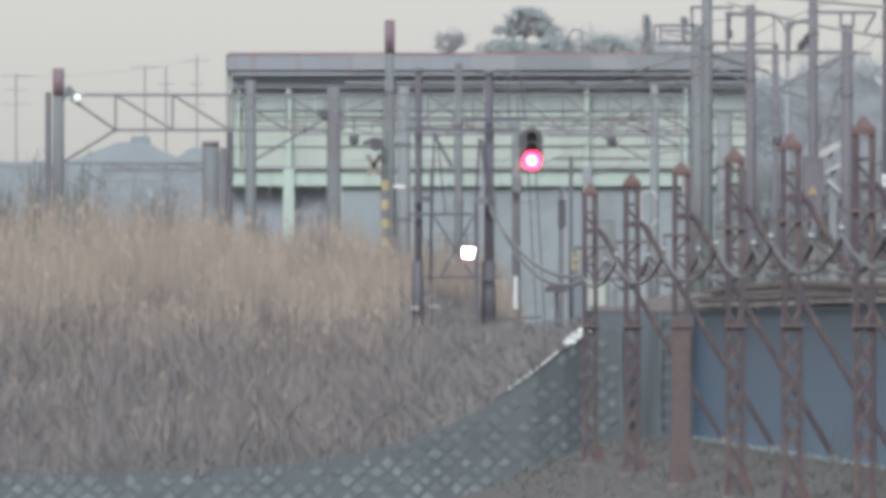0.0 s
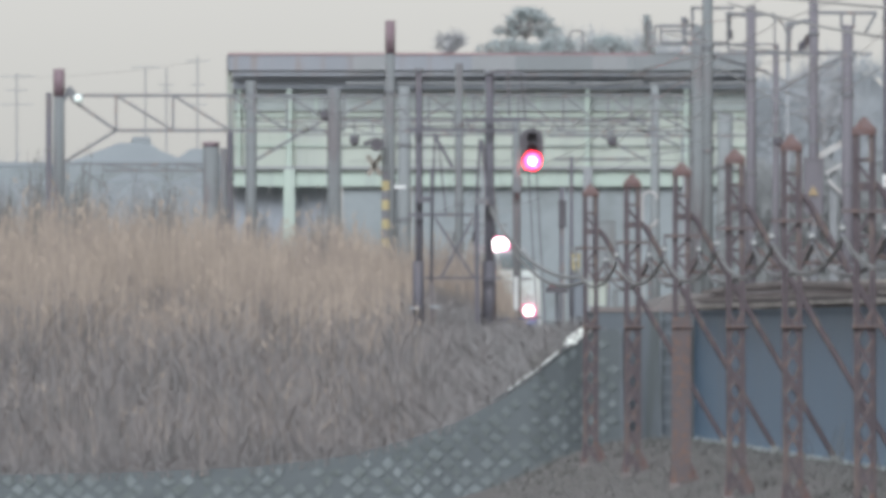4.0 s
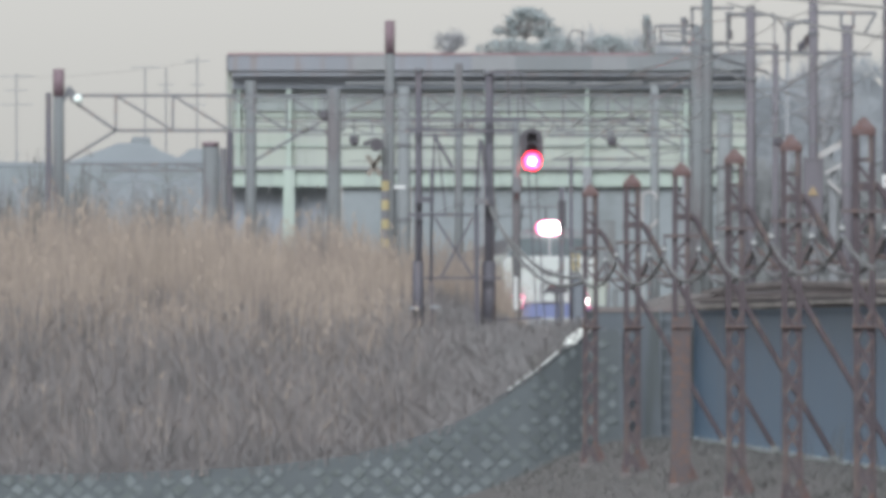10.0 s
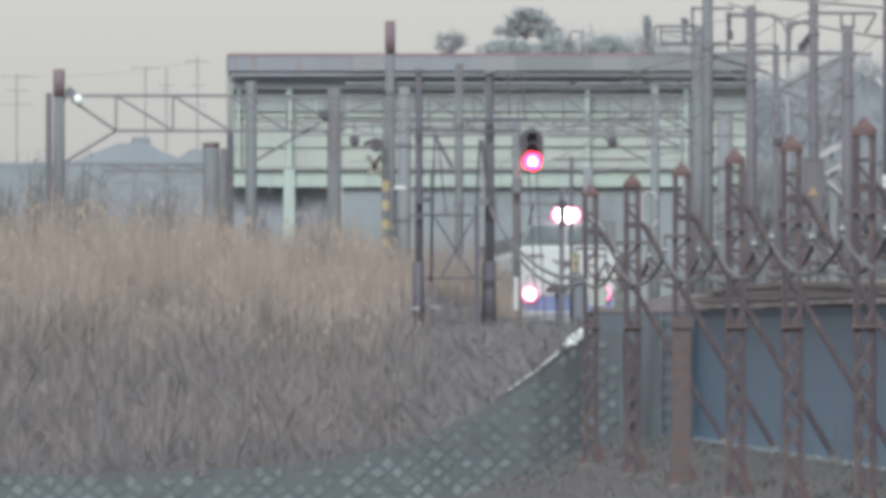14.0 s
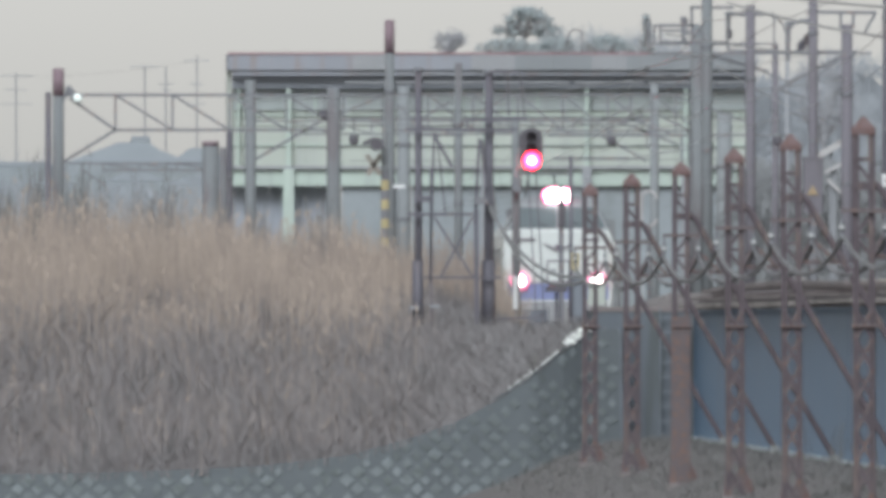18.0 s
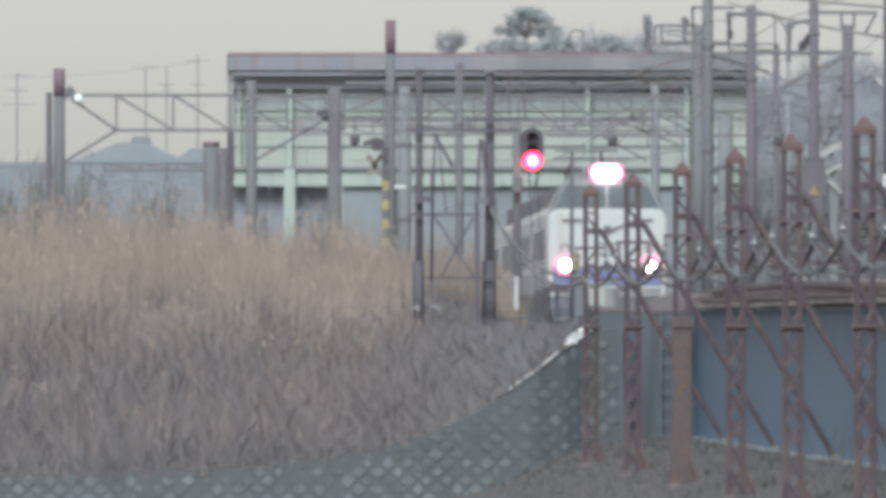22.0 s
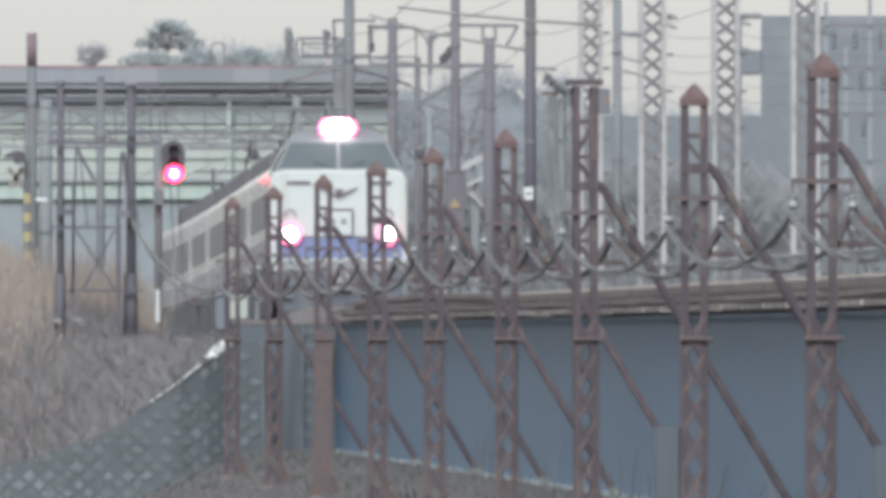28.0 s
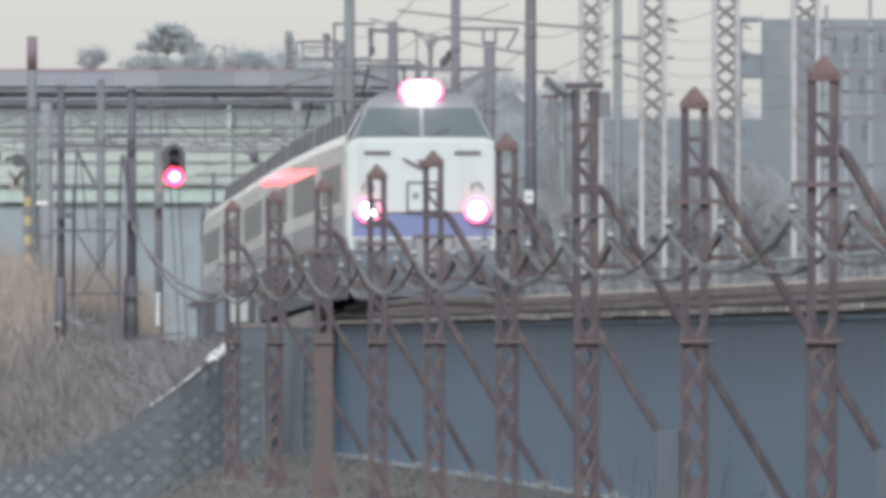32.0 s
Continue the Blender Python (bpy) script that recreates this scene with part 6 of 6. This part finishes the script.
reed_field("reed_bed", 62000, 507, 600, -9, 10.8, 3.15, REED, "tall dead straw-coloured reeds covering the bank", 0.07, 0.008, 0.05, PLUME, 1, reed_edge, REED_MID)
reed_field("lower_reeds", 40000, 507, 575, -9, 10.8, 1.7, REED_MID, "shorter broken straw-coloured reeds on the lower bank", 0.4, 0.009, 0.0, None, 3, low_edge)
reed_field("matted_reeds", 42000, 507, 575, -9, 13.0, 0.75, REED_LOW, "low matted grey-brown dead reeds and grass", 0.7, 0.011, 0.0, None, 2, brush_edge)
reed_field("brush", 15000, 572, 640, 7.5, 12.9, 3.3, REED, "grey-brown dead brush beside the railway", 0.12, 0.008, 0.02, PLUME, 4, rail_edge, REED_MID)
reed_field("berm_weeds", 9000, 225, 512, 9.8, 14.0, 0.3, WEED, "low dead weeds along the foot of the posts", 0.5, 0.012, 0.0, None, 5, lambda x, y: 1 - behind(x, y))
# tufts of taller dark weeds behind the reeds
def tuft_edge(x, y):
    a = x * F / y
    return float(any(lo < a < hi for lo, hi in ((2, 26), (48, 76), (122, 152), (170, 184), (238, 252), (262, 318), (388, 408), (450, 474), (560, 575))))


reed_field("tall_weeds", 3600, 575, 600, -1, 8.5, 4.0, WEED, "dark tall weeds standing above the reeds", 0.05, 0.012, 0.12, WEED, 8, tuft_edge)
# a few pale broken stems on the slope of the bank
reed_field("dry_stems", 70, 250, 400, 12.2, 13.6, 1.5, WEED, "thin dark dead stems at the foot of the bridge", 0.16, 0.012, 0.0, None, 9, None)
reed_field("broken_stems", 420, 509, 540, -8, 8.6, 1.4, REED, "pale broken reed stems leaning over the bank", 0.45, 0.010, 0.0, None, 6, brush_edge)


def settle(ob):
    """Moves a thing's empty to the middle of its base without moving its parts."""
    if ob.parent or ob.type != "EMPTY" or ob.matrix_basis.translation.length > 0 or ob in train:
        return
    lo, hi = Vector((1e9,) * 3), Vector((-1e9,) * 3)
    for o in ob.children_recursive:
        m = o.matrix_basis
        up = o.parent
        while up and up is not ob:
            m, up = up.matrix_basis @ m, up.parent
        for c in o.bound_box:
            p = m @ Vector(c)
            lo, hi = Vector(map(min, lo, p)), Vector(map(max, hi, p))
    base = Vector(((lo.x + hi.x) / 2, (lo.y + hi.y) / 2, lo.z))
    for o in ob.children:
        o.matrix_parent_inverse = Matrix.Translation(-base)
    ob.matrix_basis = Matrix.Translation(base)


for ob in list(scene.objects):
    settle(ob)

motions()
